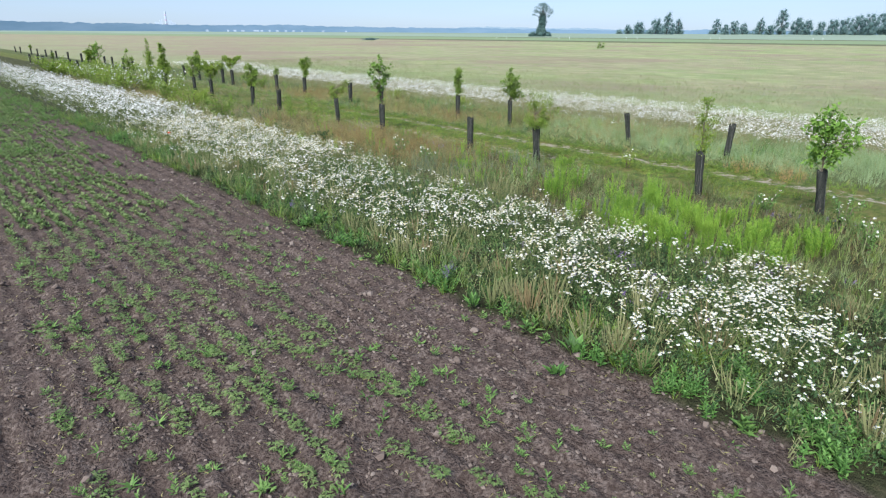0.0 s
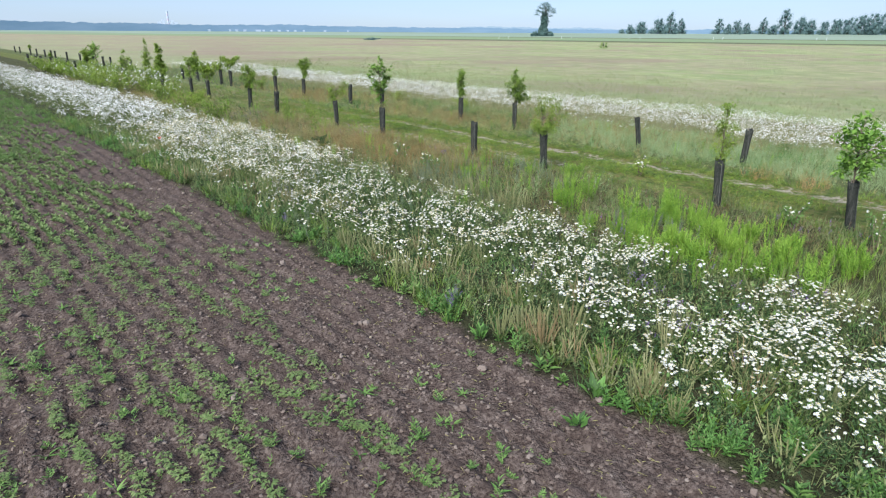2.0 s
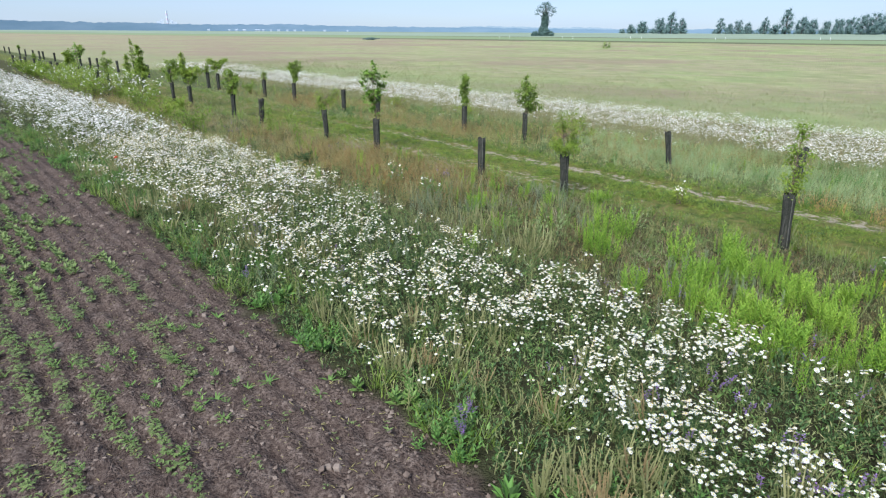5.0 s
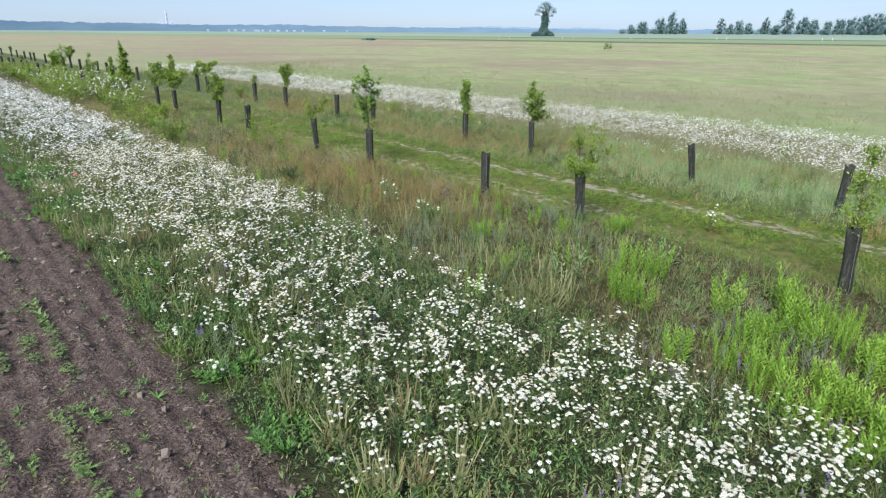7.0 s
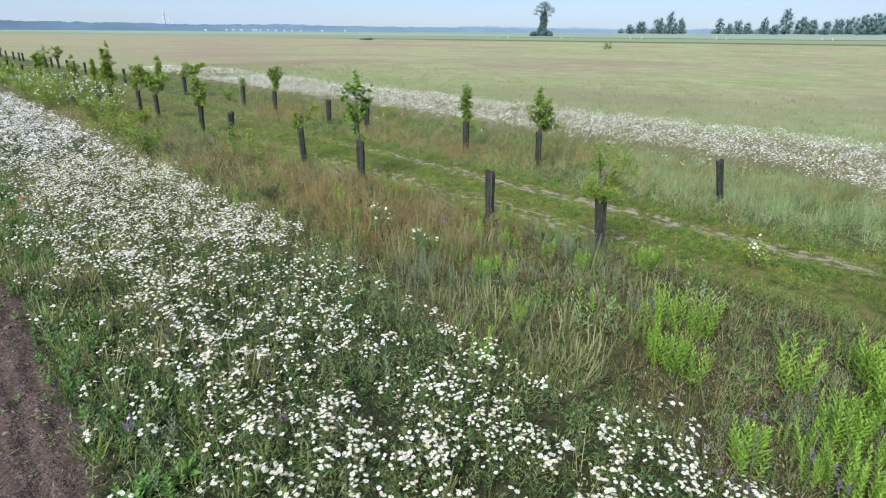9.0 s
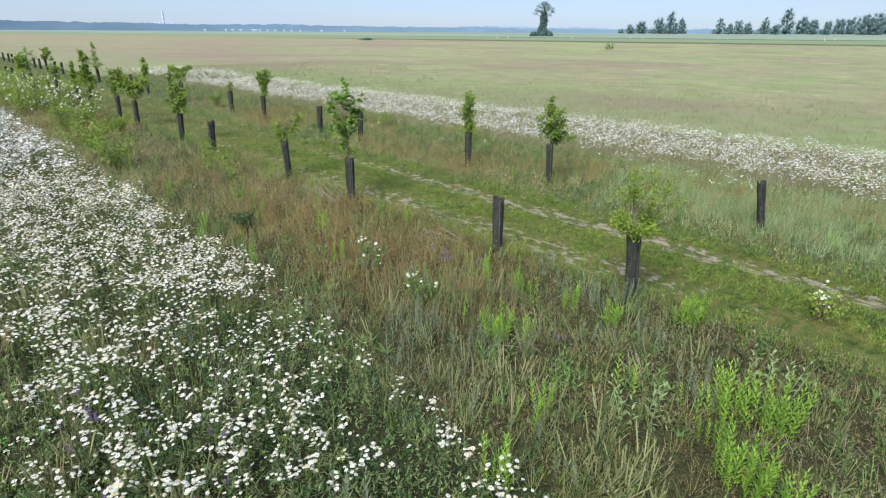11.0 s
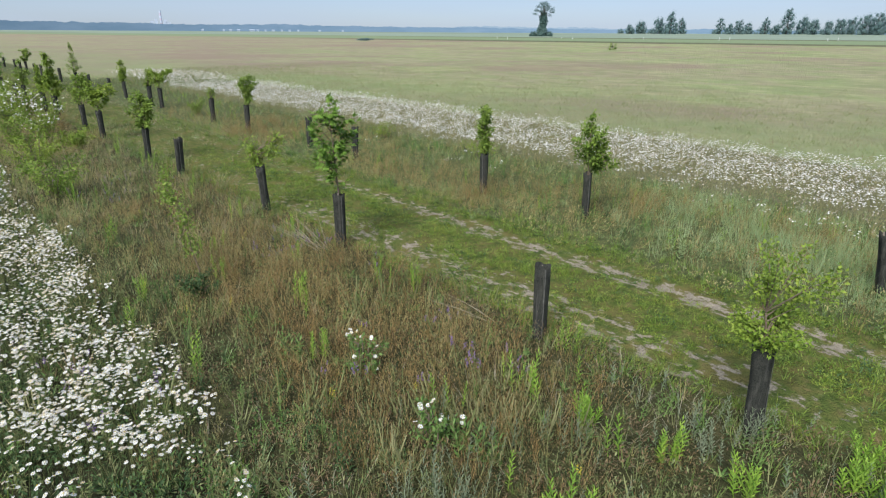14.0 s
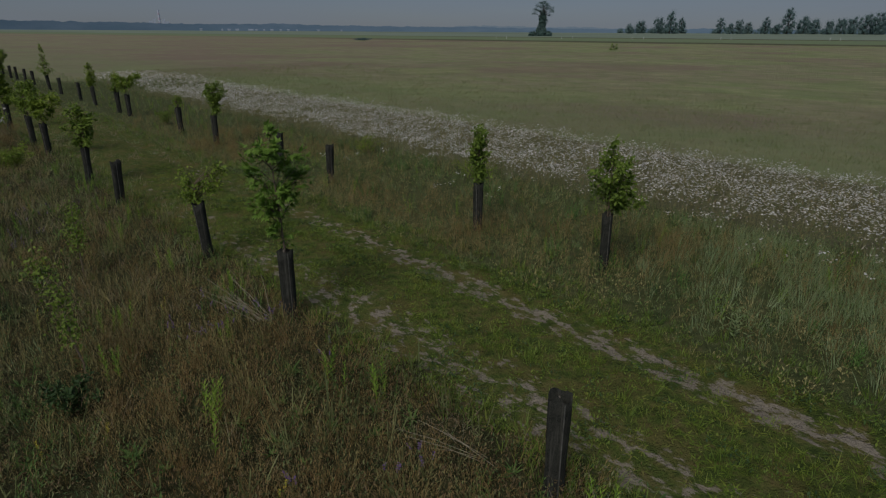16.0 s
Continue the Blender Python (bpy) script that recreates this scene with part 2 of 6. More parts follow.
PALE_GRASS = plant("pale_tall_grass", [(0.16, 0.225, 0.09), (0.225, 0.30, 0.13), (0.30, 0.37, 0.18)])
SAGE = plant("sage_green_grass", [(0.20, 0.285, 0.13), (0.285, 0.38, 0.19), (0.37, 0.46, 0.25)])
PALE = plant("pale_seed_spikes", [(0.18, 0.195, 0.08), (0.255, 0.26, 0.12), (0.335, 0.315, 0.17)])
LIME = plant("bright_leaves", [(0.098, 0.20, 0.022), (0.185, 0.32, 0.036), (0.31, 0.44, 0.066)])
CROP = plant("crop_leaves", [(0.078, 0.128, 0.04), (0.128, 0.185, 0.06), (0.20, 0.258, 0.095)])
WEED = plant("weed_leaves", [(0.062, 0.13, 0.032), (0.11, 0.20, 0.048), (0.18, 0.275, 0.078)])
LEAF = plant("tree_leaves", [(0.092, 0.156, 0.023), (0.158, 0.242, 0.036), (0.25, 0.332, 0.059)])
LEAF_BROAD = plant("broad_tree_leaves", [(0.10, 0.205, 0.032), (0.17, 0.30, 0.05), (0.26, 0.40, 0.08)], glow=0.35)
LEAF_YELLOW = plant("yellow_green_leaves", [(0.11, 0.19, 0.023), (0.185, 0.272, 0.034), (0.295, 0.36, 0.062)])
PETAL = plant("white_petals", [(0.64, 0.64, 0.61), (0.74, 0.74, 0.72), (0.68, 0.66, 0.60)], 0.7, 0.25)
EYE = plain("yellow_disc", [(0.56, 0.45, 0.06), (0.66, 0.55, 0.10)], 300, 0.8)
FADED = plant("withered_petals", [(0.44, 0.385, 0.31), (0.58, 0.535, 0.46)], 0.8, 0.15)
VIOLET = plant("violet_petals", [(0.17, 0.095, 0.27), (0.26, 0.16, 0.37)], 0.7)
RED = plant("red_petals", [(0.62, 0.03, 0.015), (0.70, 0.06, 0.02)], 0.6)
YELLOW = plant("yellow_petals", [(0.60, 0.50, 0.04), (0.68, 0.58, 0.08)], 0.6)
CLOD = plant("clods", [(0.07, 0.051, 0.042), (0.13, 0.098, 0.082), (0.215, 0.175, 0.15)], 0.95, 0.0)
STALK = plain("dry_stalk", [(0.24, 0.215, 0.155), (0.37, 0.335, 0.25)], 30, 0.8)
BARK = plain("sapling_bark", [(0.10, 0.075, 0.05), (0.20, 0.16, 0.12)], 40, 0.9, stretch=(1, 1, 0.2))
ORANGE = plant("withered_orange_tuft", [(0.40, 0.22, 0.09), (0.52, 0.32, 0.15)], 0.8)
# distance haze is put into both leaf colours as a blue-grey tint
FAR_LEAF = plant("haze_tinted_foliage", [(0.138, 0.222, 0.222), (0.165, 0.254, 0.25), (0.195, 0.288, 0.278)], 1.0, 0.5)
IVY_LEAF = plant("haze_tinted_dark_foliage", [(0.085, 0.148, 0.135), (0.108, 0.178, 0.16), (0.135, 0.21, 0.185)], 1.0, 0.4)
FAR_BARK = plain("far_bark", [(0.06, 0.06, 0.05), (0.10, 0.09, 0.08)], 3, 0.9)


def guard_material():
    m = Nodes("dark_mesh_sleeve", 0.9, 0.12)
    tc = m.node("ShaderNodeTexCoord")
    mp = m.node("ShaderNodeMapping", Scale=(1, 1, 0.6))
    m.link(tc.outputs["Object"], mp.inputs["Vector"])
    vor = m.node("ShaderNodeTexVoronoi", Scale=130.0)
    m.link(mp.outputs["Vector"], vor.inputs["Vector"])
    n = m.noise(7.0, 5.0, 0.6, local=tc.outputs["Object"])
    col = m.ramp(n, (0.3, (0.010, 0.011, 0.011)), (0.55, (0.021, 0.022, 0.020)), (0.75, (0.05, 0.048, 0.042)))
    col = m.mix(m.math("MULTIPLY", m.step(vor.outputs["Distance"], 0.3, 0.7), 0.4), col, (0.075, 0.08, 0.064))
    streaky = m.node("ShaderNodeMapping", Scale=(1, 1, 0.06))
    m.link(tc.outputs["Object"], streaky.inputs["Vector"])
    col = m.mix(m.math("MULTIPLY", m.step(m.noise(26.0, 3.0, 0.6, local=streaky.outputs["Vector"]), 0.5, 0.72), 0.5), col, (0.11, 0.108, 0.095))
    m.bump(vor.outputs["Distance"], 0.7, 0.006)
    return m.done(col)


GUARD = guard_material()
SEAM = plain("pale_sleeve_seam", [(0.05, 0.05, 0.046), (0.15, 0.15, 0.135)], 14, 0.8)
STAKE = plain("weathered_stake", [(0.16, 0.135, 0.11), (0.30, 0.26, 0.21)], 25, 0.85, stretch=(1, 1, 0.15))


# far land: the two colours already hold the blue of distance haze
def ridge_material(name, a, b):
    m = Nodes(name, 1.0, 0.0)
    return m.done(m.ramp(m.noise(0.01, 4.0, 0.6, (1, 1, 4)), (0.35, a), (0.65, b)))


# ---- mesh helpers ----
def value_noise(x, y, size, seed=0):
    """Smooth noise from 0 to 1 with features of the given size in metres."""
    u, v = np.asarray(x) / size, np.asarray(y) / size
    i, j = np.floor(u), np.floor(v)
    fu, fv = u - i, v - j
    fu, fv = fu * fu * (3 - 2 * fu), fv * fv * (3 - 2 * fv)

    def h(a, b):
        s = np.sin(a * 127.1 + b * 311.7 + seed * 74.7) * 43758.5453
        return s - np.floor(s)

    return (h(i, j) * (1 - fu) + h(i + 1, j) * fu) * (1 - fv) + (h(i, j + 1) * (1 - fu) + h(i + 1, j + 1) * fu) * fv


def rise(x, y):
    """The land climbs very gently away from the strips."""
    d = 0.98 * x + 0.21 * y
    return np.interp(d, [60.0, 230.0, 400.0, 600.0, 900.0], [0.0, 1.05, 3.2, 6.2, 6.8])


def terrain(x, y):
    x, y = np.asarray(x, float), np.asarray(y, float)
    z = rise(x, y) + 0.05 * (value_noise(x, y, 3.0, 1) - 0.5)
    soil = np.clip((SOIL_EDGE + 0.1 - x) / 0.3, 0, 1)
    near = np.clip((60 - y) / 20, 0, 1)
    ridge = 0.03 * np.cos((x - 1.58) * 2 * np.pi / 0.30 + 4.0 * (value_noise(x, y, 0.9, 4) - 0.5))
    clod = 0.12 * np.abs(value_noise(x, y, 0.17, 2) - 0.5) + 0.08 * (value_noise(x, y, 0.24, 26) - 0.5) + 0.05 * (value_noise(x, y, 0.45, 3) - 0.5)
    z = z + soil * near * (ridge + clod)
    for lane in (TRACK_A, TRACK_B):
        z = z - 0.05 * np.exp(-((x - lane) / 0.3) ** 2)
    return z


def mesh_of(name, verts, tris, mats, which=None, smooth=False):
    me = bpy.data.meshes.new(name)
    verts, tris = np.ascontiguousarray(verts, np.float32), np.ascontiguousarray(tris, np.int32)
    me.vertices.add(len(verts))
    me.vertices.foreach_set("co", verts.ravel())
    me.loops.add(tris.size)
    me.loops.foreach_set("vertex_index", tris.ravel())
    me.polygons.add(len(tris))
    me.polygons.foreach_set("loop_start", np.arange(len(tris), dtype=np.int32) * 3)
    for m in mats:
        me.materials.append(m)
    if which is not None:
        me.polygons.foreach_set("material_index", np.ascontiguousarray(which, np.int32))
    me.polygons.foreach_set("use_smooth", np.full(len(tris), smooth))
    me.update(calc_edges=True)
    return me


class Shape:
    """Collects triangles in plain arrays; one template of a plant, or one part of a thing."""

    def __init__(self):
        self.v, self.f, self.m = [], [], []
        self.n = 0

    def add(self, verts, faces, mat=0):
        verts = np.asarray(verts, float).reshape(-1, 3)
        faces = np.asarray(faces, int).reshape(-1, 3)
        self.v.append(verts)
        self.f.append(faces + self.n)
        self.m.append(np.full(len(faces), mat))
        self.n += len(verts)
        return self

    def arrays(self):
        return np.concatenate(self.v), np.concatenate(self.f), np.concatenate(self.m)

    def blade(self, base, way, length, width, droop=0.3, segs=3, mat=0, turn=None):
        """A tapered, arching ribbon."""
        base, way = np.asarray(base, float), np.asarray(way, float)
        way = way / np.linalg.norm(way)
        side = np.cross(way, (0, 0, 1)) + 1e-6
        if turn is not None:
            side = np.array([math.cos(turn), math.sin(turn), 0.0])
        side = side / np.linalg.norm(side)
        flat = np.array([way[0], way[1], 0.0])
        rows = []
        for k in range(segs + 1):
            s = k / segs
            p = base + way * length * s + flat * length * droop * s * s - np.array([0, 0, 1]) * length * droop * 0.6 * s * s
            w = width * (1 - s) ** 0.7 * 0.5
            rows.append((p - side * w, p + side * w) if k < segs else (p,))
        verts = [q for r in rows for q in r]
        faces = []
        for k in range(segs - 1):
            a = 2 * k
            faces += [(a, a + 1, a + 2), (a + 1, a + 3, a + 2)]
        a = 2 * (segs - 1)
        faces.append((a, a + 1, a + 2))
        return self.add(verts, faces, mat)

    def leaf(self, base, way, length, width, up=(0, 0, 1), fold=0.15, mat=0):
        """A pointed leaf folded along its midrib."""
        base, way = np.asarray(base, float), np.asarray(way, float)
        way = way / (np.linalg.norm(way) + 1e-9)
        side = np.cross(way, up)
        if np.linalg.norm(side) < 1e-3:
            side = np.array([1.0, 0, 0])
        side = side / np.linalg.norm(side)
        lift = np.cross(side, way)
        mid = base + way * length * 0.45
        verts = [base, mid + side * width / 2 + lift * width * fold, base + way * length, mid - side * width / 2 + lift * width * fold]
        return self.add(verts, [(0, 1, 2), (0, 2, 3)], mat)

    def tube(self, pts, radii, sides=6, mat=0, cap=True):
        pts = [np.asarray(p, float) for p in pts]
        verts, faces = [], []
        for k, (p, r) in enumerate(zip(pts, radii)):
            d = pts[min(k + 1, len(pts) - 1)] - pts[max(k - 1, 0)]
            d = d / (np.linalg.norm(d) + 1e-9)
            a = np.cross(d, (0.31, 0.95, 0.05))
            a = a / np.linalg.norm(a)
            b = np.cross(d, a)
            for s in range(sides):
                t = 2 * math.pi * s / sides
                verts.append(p + r * (a * math.cos(t) + b * math.sin(t)))
        for k in range(len(pts) - 1):
            for s in range(sides):
                i, j = k * sides + s, k * sides + (s + 1) % sides
                faces += [(i, j, i + sides), (j, j + sides, i + sides)]
        if cap:
            o = (len(pts) - 1) * sides
            faces += [(o, o + s, o + s + 1) for s in range(1, sides - 1)]
        return self.add(verts, faces, mat)

    def fan(self, centre, normal, radius, count, mat=0, cup=0.1, ragged=0.25, r=None):
        """A flower head: separate petals round a centre."""
        centre, normal = np.asarray(centre, float), np.asarray(normal, float)
        normal = normal / np.linalg.norm(normal)
        a = np.cross(normal, (0.3, 0.9, 0.1))
        a = a / np.linalg.norm(a)
        b = np.cross(normal, a)
        verts, faces = [centre], []
        for k in range(count):
            for o, rr in ((-0.36, 0.97), (0.36, 0.97)):
                t = 2 * math.pi * (k + o) / count
                q = radius * rr * (1 - ragged * (r.random() if r is not None else 0))
                verts.append(centre + q * (a * math.cos(t) + b * math.sin(t)) + normal * cup * radius)
            faces.append((0, 2 * k + 1, 2 * k + 2))
        return self.add(verts, faces, mat)

    def dome(self, centre, normal, radius, mat=0, sides=6):
        centre, normal = np.asarray(centre, float), np.asarray(normal, float)
        normal = normal / np.linalg.norm(normal)
        a = np.cross(normal, (0.3, 0.9, 0.1))
        a = a / np.linalg.norm(a)
        b = np.cross(normal, a)
        verts = [centre + normal * radius * 0.6] + [centre + radius * (a * math.cos(t) + b * math.sin(t)) for t in np.arange(sides) * 2 * math.pi / sides]
        return self.add(verts, [(0, 1 + k, 1 + (k + 1) % sides) for k in range(sides)], mat)


def scatter(name, shapes, xy, mats, label, category, size=(0.8, 1.2), lean=0.15, seed=1, tall=None, lift=0.0):
    """Plants a mix of templates at many places and joins them into one mesh of stuff."""
    r = np.random.default_rng(seed)
    xy = np.asarray(xy, float)
    pick = r.integers(0, len(shapes), len(xy))
    vs, fs, ms, n = [], [], [], 0
    for k, shape in enumerate(shapes):
        at = xy[pick == k]
        if not len(at):
            continue
        v, f, m = shape.arrays()
        t, s = r.uniform(0, 2 * math.pi, len(at)), r.uniform(*size, len(at))
        h = s * (1.0 if tall is None else tall(at[:, 0], at[:, 1]))
        lx, ly = r.normal(0, lean, (2, len(at)))
        c, d = np.cos(t)[:, None], np.sin(t)[:, None]
        z = v[None, :, 2] * h[:, None]
        x = (v[None, :, 0] * c - v[None, :, 1] * d) * s[:, None] + lx[:, None] * z
        y = (v[None, :, 0] * d + v[None, :, 1] * c) * s[:, None] + ly[:, None] * z
        out = np.stack([x + at[:, :1], y + at[:, 1:2], z + (terrain(at[:, 0], at[:, 1]) - 0.01 + lift)[:, None]], -1)
        vs.append(out.reshape(-1, 3))
        fs.append((f[None] + (np.arange(len(at)) * len(v))[:, None, None] + n).reshape(-1, 3))
        ms.append(np.tile(m, len(at)))
        n += out.shape[0] * out.shape[1]
    me = mesh_of(name, np.concatenate(vs), np.concatenate(fs), mats, np.concatenate(ms))
    return tagged(new(name, me), label, category, kind="stuff")


def spread(x0, x1, y0, y1, density, seed, keep=None):
    """Random places in a strip; keep(x, y) gives the share that stays, from 0 to 1."""
    r = np.random.default_rng(seed)
    n = int((x1 - x0) * (y1 - y0) * density)
    x, y = r.uniform(x0, x1, n), r.uniform(y0, y1, n)
    if keep is not None:
        ok = r.random(n) < keep(x, y)
        x, y = x[ok], y[ok]
    return np.stack([x, y], 1)


def thinned(y):
    """Share of plants kept along the strips: fewer, larger ones far down."""
    return np.clip((70 - y) / 55, 0.22, 1.0)


def thing(name, place, label, category, group="", turn=0.0):
    ob = new(name)
    ob.empty_display_size = 0.2
    ob.matrix_basis = pose(*place, rz=turn)
    return tagged(ob, label, category, group)


def part(name, shape, mats, parent, label="", smooth=False):
    v, f, m = shape.arrays()
    ob = new(name, mesh_of(name, v, f, mats if isinstance(mats, list) else [mats], m, smooth))
    ob.parent = parent
    return tagged(ob, label)


# ---- ground ----
def graded(a, b, step, out, grow=1.25):
    core = list(np.arange(a, b, step))
    lo, hi, s = [], [], step
    while a - sum(lo) > -out:
        s *= grow
        lo.append(s)
    s = step
    while b + sum(hi) < out:
        s *= grow
        hi.append(s)
    return np.array([*(a - np.cumsum(lo))[::-1], *core, *(b + np.cumsum(hi))])


def build_ground():
    xs = np.unique(np.concatenate([graded(-0.3, 6.3, 0.075, 4500), np.arange(6.4, 36, 0.3)]))
    ys = np.unique(np.concatenate([np.arange(0.0, 11.9, 0.115), graded(12.0, 23.0, 0.18, 4500), np.arange(26.2, 70, 0.35)]))
    gx, gy = np.meshgrid(xs, ys, indexing="ij")
    gz = terrain(gx, gy)
    nx, ny = gx.shape
    i, j = np.meshgrid(np.arange(nx - 1), np.arange(ny - 1), indexing="ij")
    a = (i * ny + j).ravel()
    tris = np.concatenate([np.stack([a, a + ny, a + ny + 1], 1), np.stack([a, a + ny + 1, a + 1], 1)])
    me = mesh_of("ground", np.stack([gx, gy, gz], -1).reshape(-1, 3), tris, [GROUND], smooth=True)
    tagged(new("ground", me), "ploughed brown soil, grassy strips, worn track and wide meadow", "ground", kind="structure")


build_ground()


# ---- plant templates ----
def tuft(r, blades, height, width, mat=0, splay=0.35, segs=2, droop=0.35, radius=0.05):
    s = Shape()
    for _ in range(blades):
        a = r.uniform(0, 2 * math.pi)
        p = r.uniform(0, radius)
        k = splay * r.uniform(0.2, 1.3)
        s.blade((p * math.cos(a), p * math.sin(a), 0), (k * math.cos(a), k * math.sin(a), 1), height * r.uniform(0.55, 1.1), width * r.uniform(0.7, 1.3), droop * r.uniform(0.3, 1.4), segs, mat, r.uniform(0, 6.3))
    return s


def seeding_grass(r, stems, height, mat_stem, mat_head, head=0.14):
    """Thin arching stalks with a loose, open panicle of small spikelets."""
    s = Shape()
    for _ in range(stems):
        a, p, k = r.uniform(0, 6.28), r.uniform(0, 0.12), r.uniform(0.05, 0.5)
        base = np.array([p * math.cos(a), p * math.sin(a), 0])
        way = np.array([k * math.cos(a), k * math.sin(a), 1.0])
        way /= np.linalg.norm(way)
        h = height * r.uniform(0.55, 1.1)
        s.blade(base, way, h, 0.0038, 0.05, 2, mat_stem, r.uniform(0, 6.3))
        for q in range(7):
            u = 1.02 - head / h * q / 6 * 2.2
            t = r.uniform(0, 6.28)
            out = np.array([math.cos(t), math.sin(t), 0.3]) * r.uniform(0.0, 0.035)
            d = np.array([math.cos(t), math.sin(t), r.uniform(0.7, 3.2)])
            s.leaf(base + way * h * u + out, d, r.uniform(0.03, 0.065), 0.0056, mat=mat_head)
    return s


def daisy(r, height, heads, petals, radius=0.03, detail=True, disc=True, reach=0.11):
    """Thin stalks from one root under a flat cluster of white heads with yellow discs. Slots: stalk, petal, disc, faded."""
    s = Shape()
    level = height * r.uniform(0.9, 1.05)
    withered = r.random() < (0.26 if disc else 0.5)
    for _ in range(heads):
        a, p = r.uniform(0, 6.28), reach * math.sqrt(r.random())
        h = level * r.uniform(0.84, 1.08)
        base = np.array([0.3 * p * math.cos(a), 0.3 * p * math.sin(a), 0])
        top = np.array([p * math.cos(a), p * math.sin(a), h])
        way = top - base
        s.blade(base, way, np.linalg.norm(way), 0.0048, 0.0, 2 if detail else 1, 0, r.uniform(0, 6.3))
        if detail:
            for q in range(2):
                t = r.uniform(0, 6.28)
                s.leaf(base + way * r.uniform(0.1, 0.6), (math.cos(t), math.sin(t), 0.4), r.uniform(0.05, 0.1), 0.014, mat=4)
        nrm = np.array([r.normal(0, 0.2) + 0.25 * math.cos(a), r.normal(0, 0.2) + 0.25 * math.sin(a), 1.0])
        old = r.random() < (0.55 if withered else 0.05)
        s.fan(top, nrm, radius * r.uniform(0.72, 1.15), petals, 3 if old else 1, r.uniform(-0.3, 0.22), 0.22, r)
        if disc:
            s.dome(top + nrm / np.linalg.norm(nrm) * 0.003, nrm, radius * 0.29, 2, 5 if detail else 3)
    return s


def leafy_stalk(r, height, leaves, length, width, mat=0, stems=1, droop=0.4, flower=None):
    s = Shape()
    for _ in range(stems):
        a, k = r.uniform(0, 6.28), r.uniform(0.0, 0.3 if stems > 1 else 0.1)
        way = np.array([k * math.cos(a), k * math.sin(a), 1.0])
        way /= np.linalg.norm(way)
        h = height * r.uniform(0.7, 1.1)
        base = np.array([0.05 * math.cos(a), 0.05 * math.sin(a), 0]) * (stems > 1)
        s.blade(base, way, h, 0.012, 0.0, 2, mat, r.uniform(0, 6.3))
        for q in range(leaves):
            u = (q + 0.5) / leaves
            t = q * 2.4 + a
            up = 0.35 + 0.9 * u
            s.leaf(base + way * h * u, (math.cos(t), math.sin(t), up * r.uniform(0.5, 1.2)), length * (1.05 - 0.55 * u) * r.uniform(0.75, 1.2), width * (1.1 - 0.5 * u), mat=mat)
        if flower is not None:
            for q in range(9):
                t = r.uniform(0, 6.28)
                s.leaf(base + way * h * (0.72 + 0.3 * q / 9), (math.cos(t), math.sin(t), 0.3), 0.026, 0.02, mat=flower)
    return s


def plume(r, height, leaves, length, width, mat=0):
    """An upright stem thickly set with rising leaves, rounded at the top."""
    s = Shape()
    a, k = r.uniform(0, 6.28), r.uniform(0.0, 0.12)
    way = np.array([k * math.cos(a), k * math.sin(a), 1.0])
    way /= np.linalg.norm(way)
    s.blade((0, 0, 0), way, height, 0.011, 0.0, 2, mat, r.uniform(0, 6.3))
    for q in range(leaves):
        u = 0.12 + 0.88 * (q + 0.5) / leaves
        t = q * 2.4 + a
        full = 0.55 + 0.6 * math.sin(math.pi * min(1.0, 0.15 + 0.75 * u))
        s.leaf(way * height * u, (math.cos(t), math.sin(t), 0.45 + 1.0 * u * r.uniform(0.7, 1.2)), length * full * r.uniform(0.75, 1.2), width * full, mat=mat)
    return s


def clusters(x0, x1, y0, y1, count, per, reach, seed, keep=None):
    """Places gathered in small groups, as plants that spread from one root stand."""
    r = np.random.default_rng(seed + 1000)
    mid = spread(x0, x1, y0, y1, count, seed, keep)
    n = np.maximum(1, r.poisson(per, len(mid)))
    at = np.repeat(mid, n, axis=0)
    return at + r.normal(0, reach, at.shape)


def spike(r, height, stems, mat_stem, mat_head):
    """Upright stalks from one root, each ending in a thick knobbly seed spike."""
    s = Shape()
    for _ in range(stems):
        a, k = r.uniform(0, 6.28), r.uniform(0.05, 0.5)
        way = np.array([k * math.cos(a), k * math.sin(a), 1.0])
        way /= np.linalg.norm(way)
        h = height * r.uniform(0.6, 1.1)
        base = np.array([0.04 * math.cos(a), 0.04 * math.sin(a), 0])
        s.blade(base, way, h * 0.75, 0.007, 0.0, 1, mat_stem, r.uniform(0, 6.3))
        g = r.uniform(0.006, 0.0095)
        s.tube([base + way * h * u for u in (0.42, 0.5, 0.75, 0.92, 1.0)], [g * 0.3, g, g * 0.95, g * 0.7, g * 0.15], 3, mat_head, False)
        for q in range(9):
            t, u = q * 2.4, 0.4 + 0.56 * q / 9
            s.leaf(base + way * h * u, (math.cos(t), math.sin(t), 0.8), 0.026, 0.016, mat=mat_head)
        for q in range(4):
            t = r.uniform(0, 6.28)
            s.leaf(base + way * h * r.uniform(0.05, 0.4), (math.cos(t), math.sin(t), 0.7), 0.09, 0.02, mat=mat_stem)
    return s


def rosette(r, leaves, length, width, mat=0, rise_up=0.5):
    s = Shape()
    for q in range(leaves):
        t = q * 2.4 + r.uniform(-0.3, 0.3)
        d = np.array([math.cos(t), math.sin(t), rise_up * r.uniform(0.4, 1.6)])
        s.blade((0.01 * d[0], 0.01 * d[1], 0.005), d, length * r.uniform(0.6, 1.1), width * r.uniform(0.8, 1.2), 0.45, 3, mat)
    return s


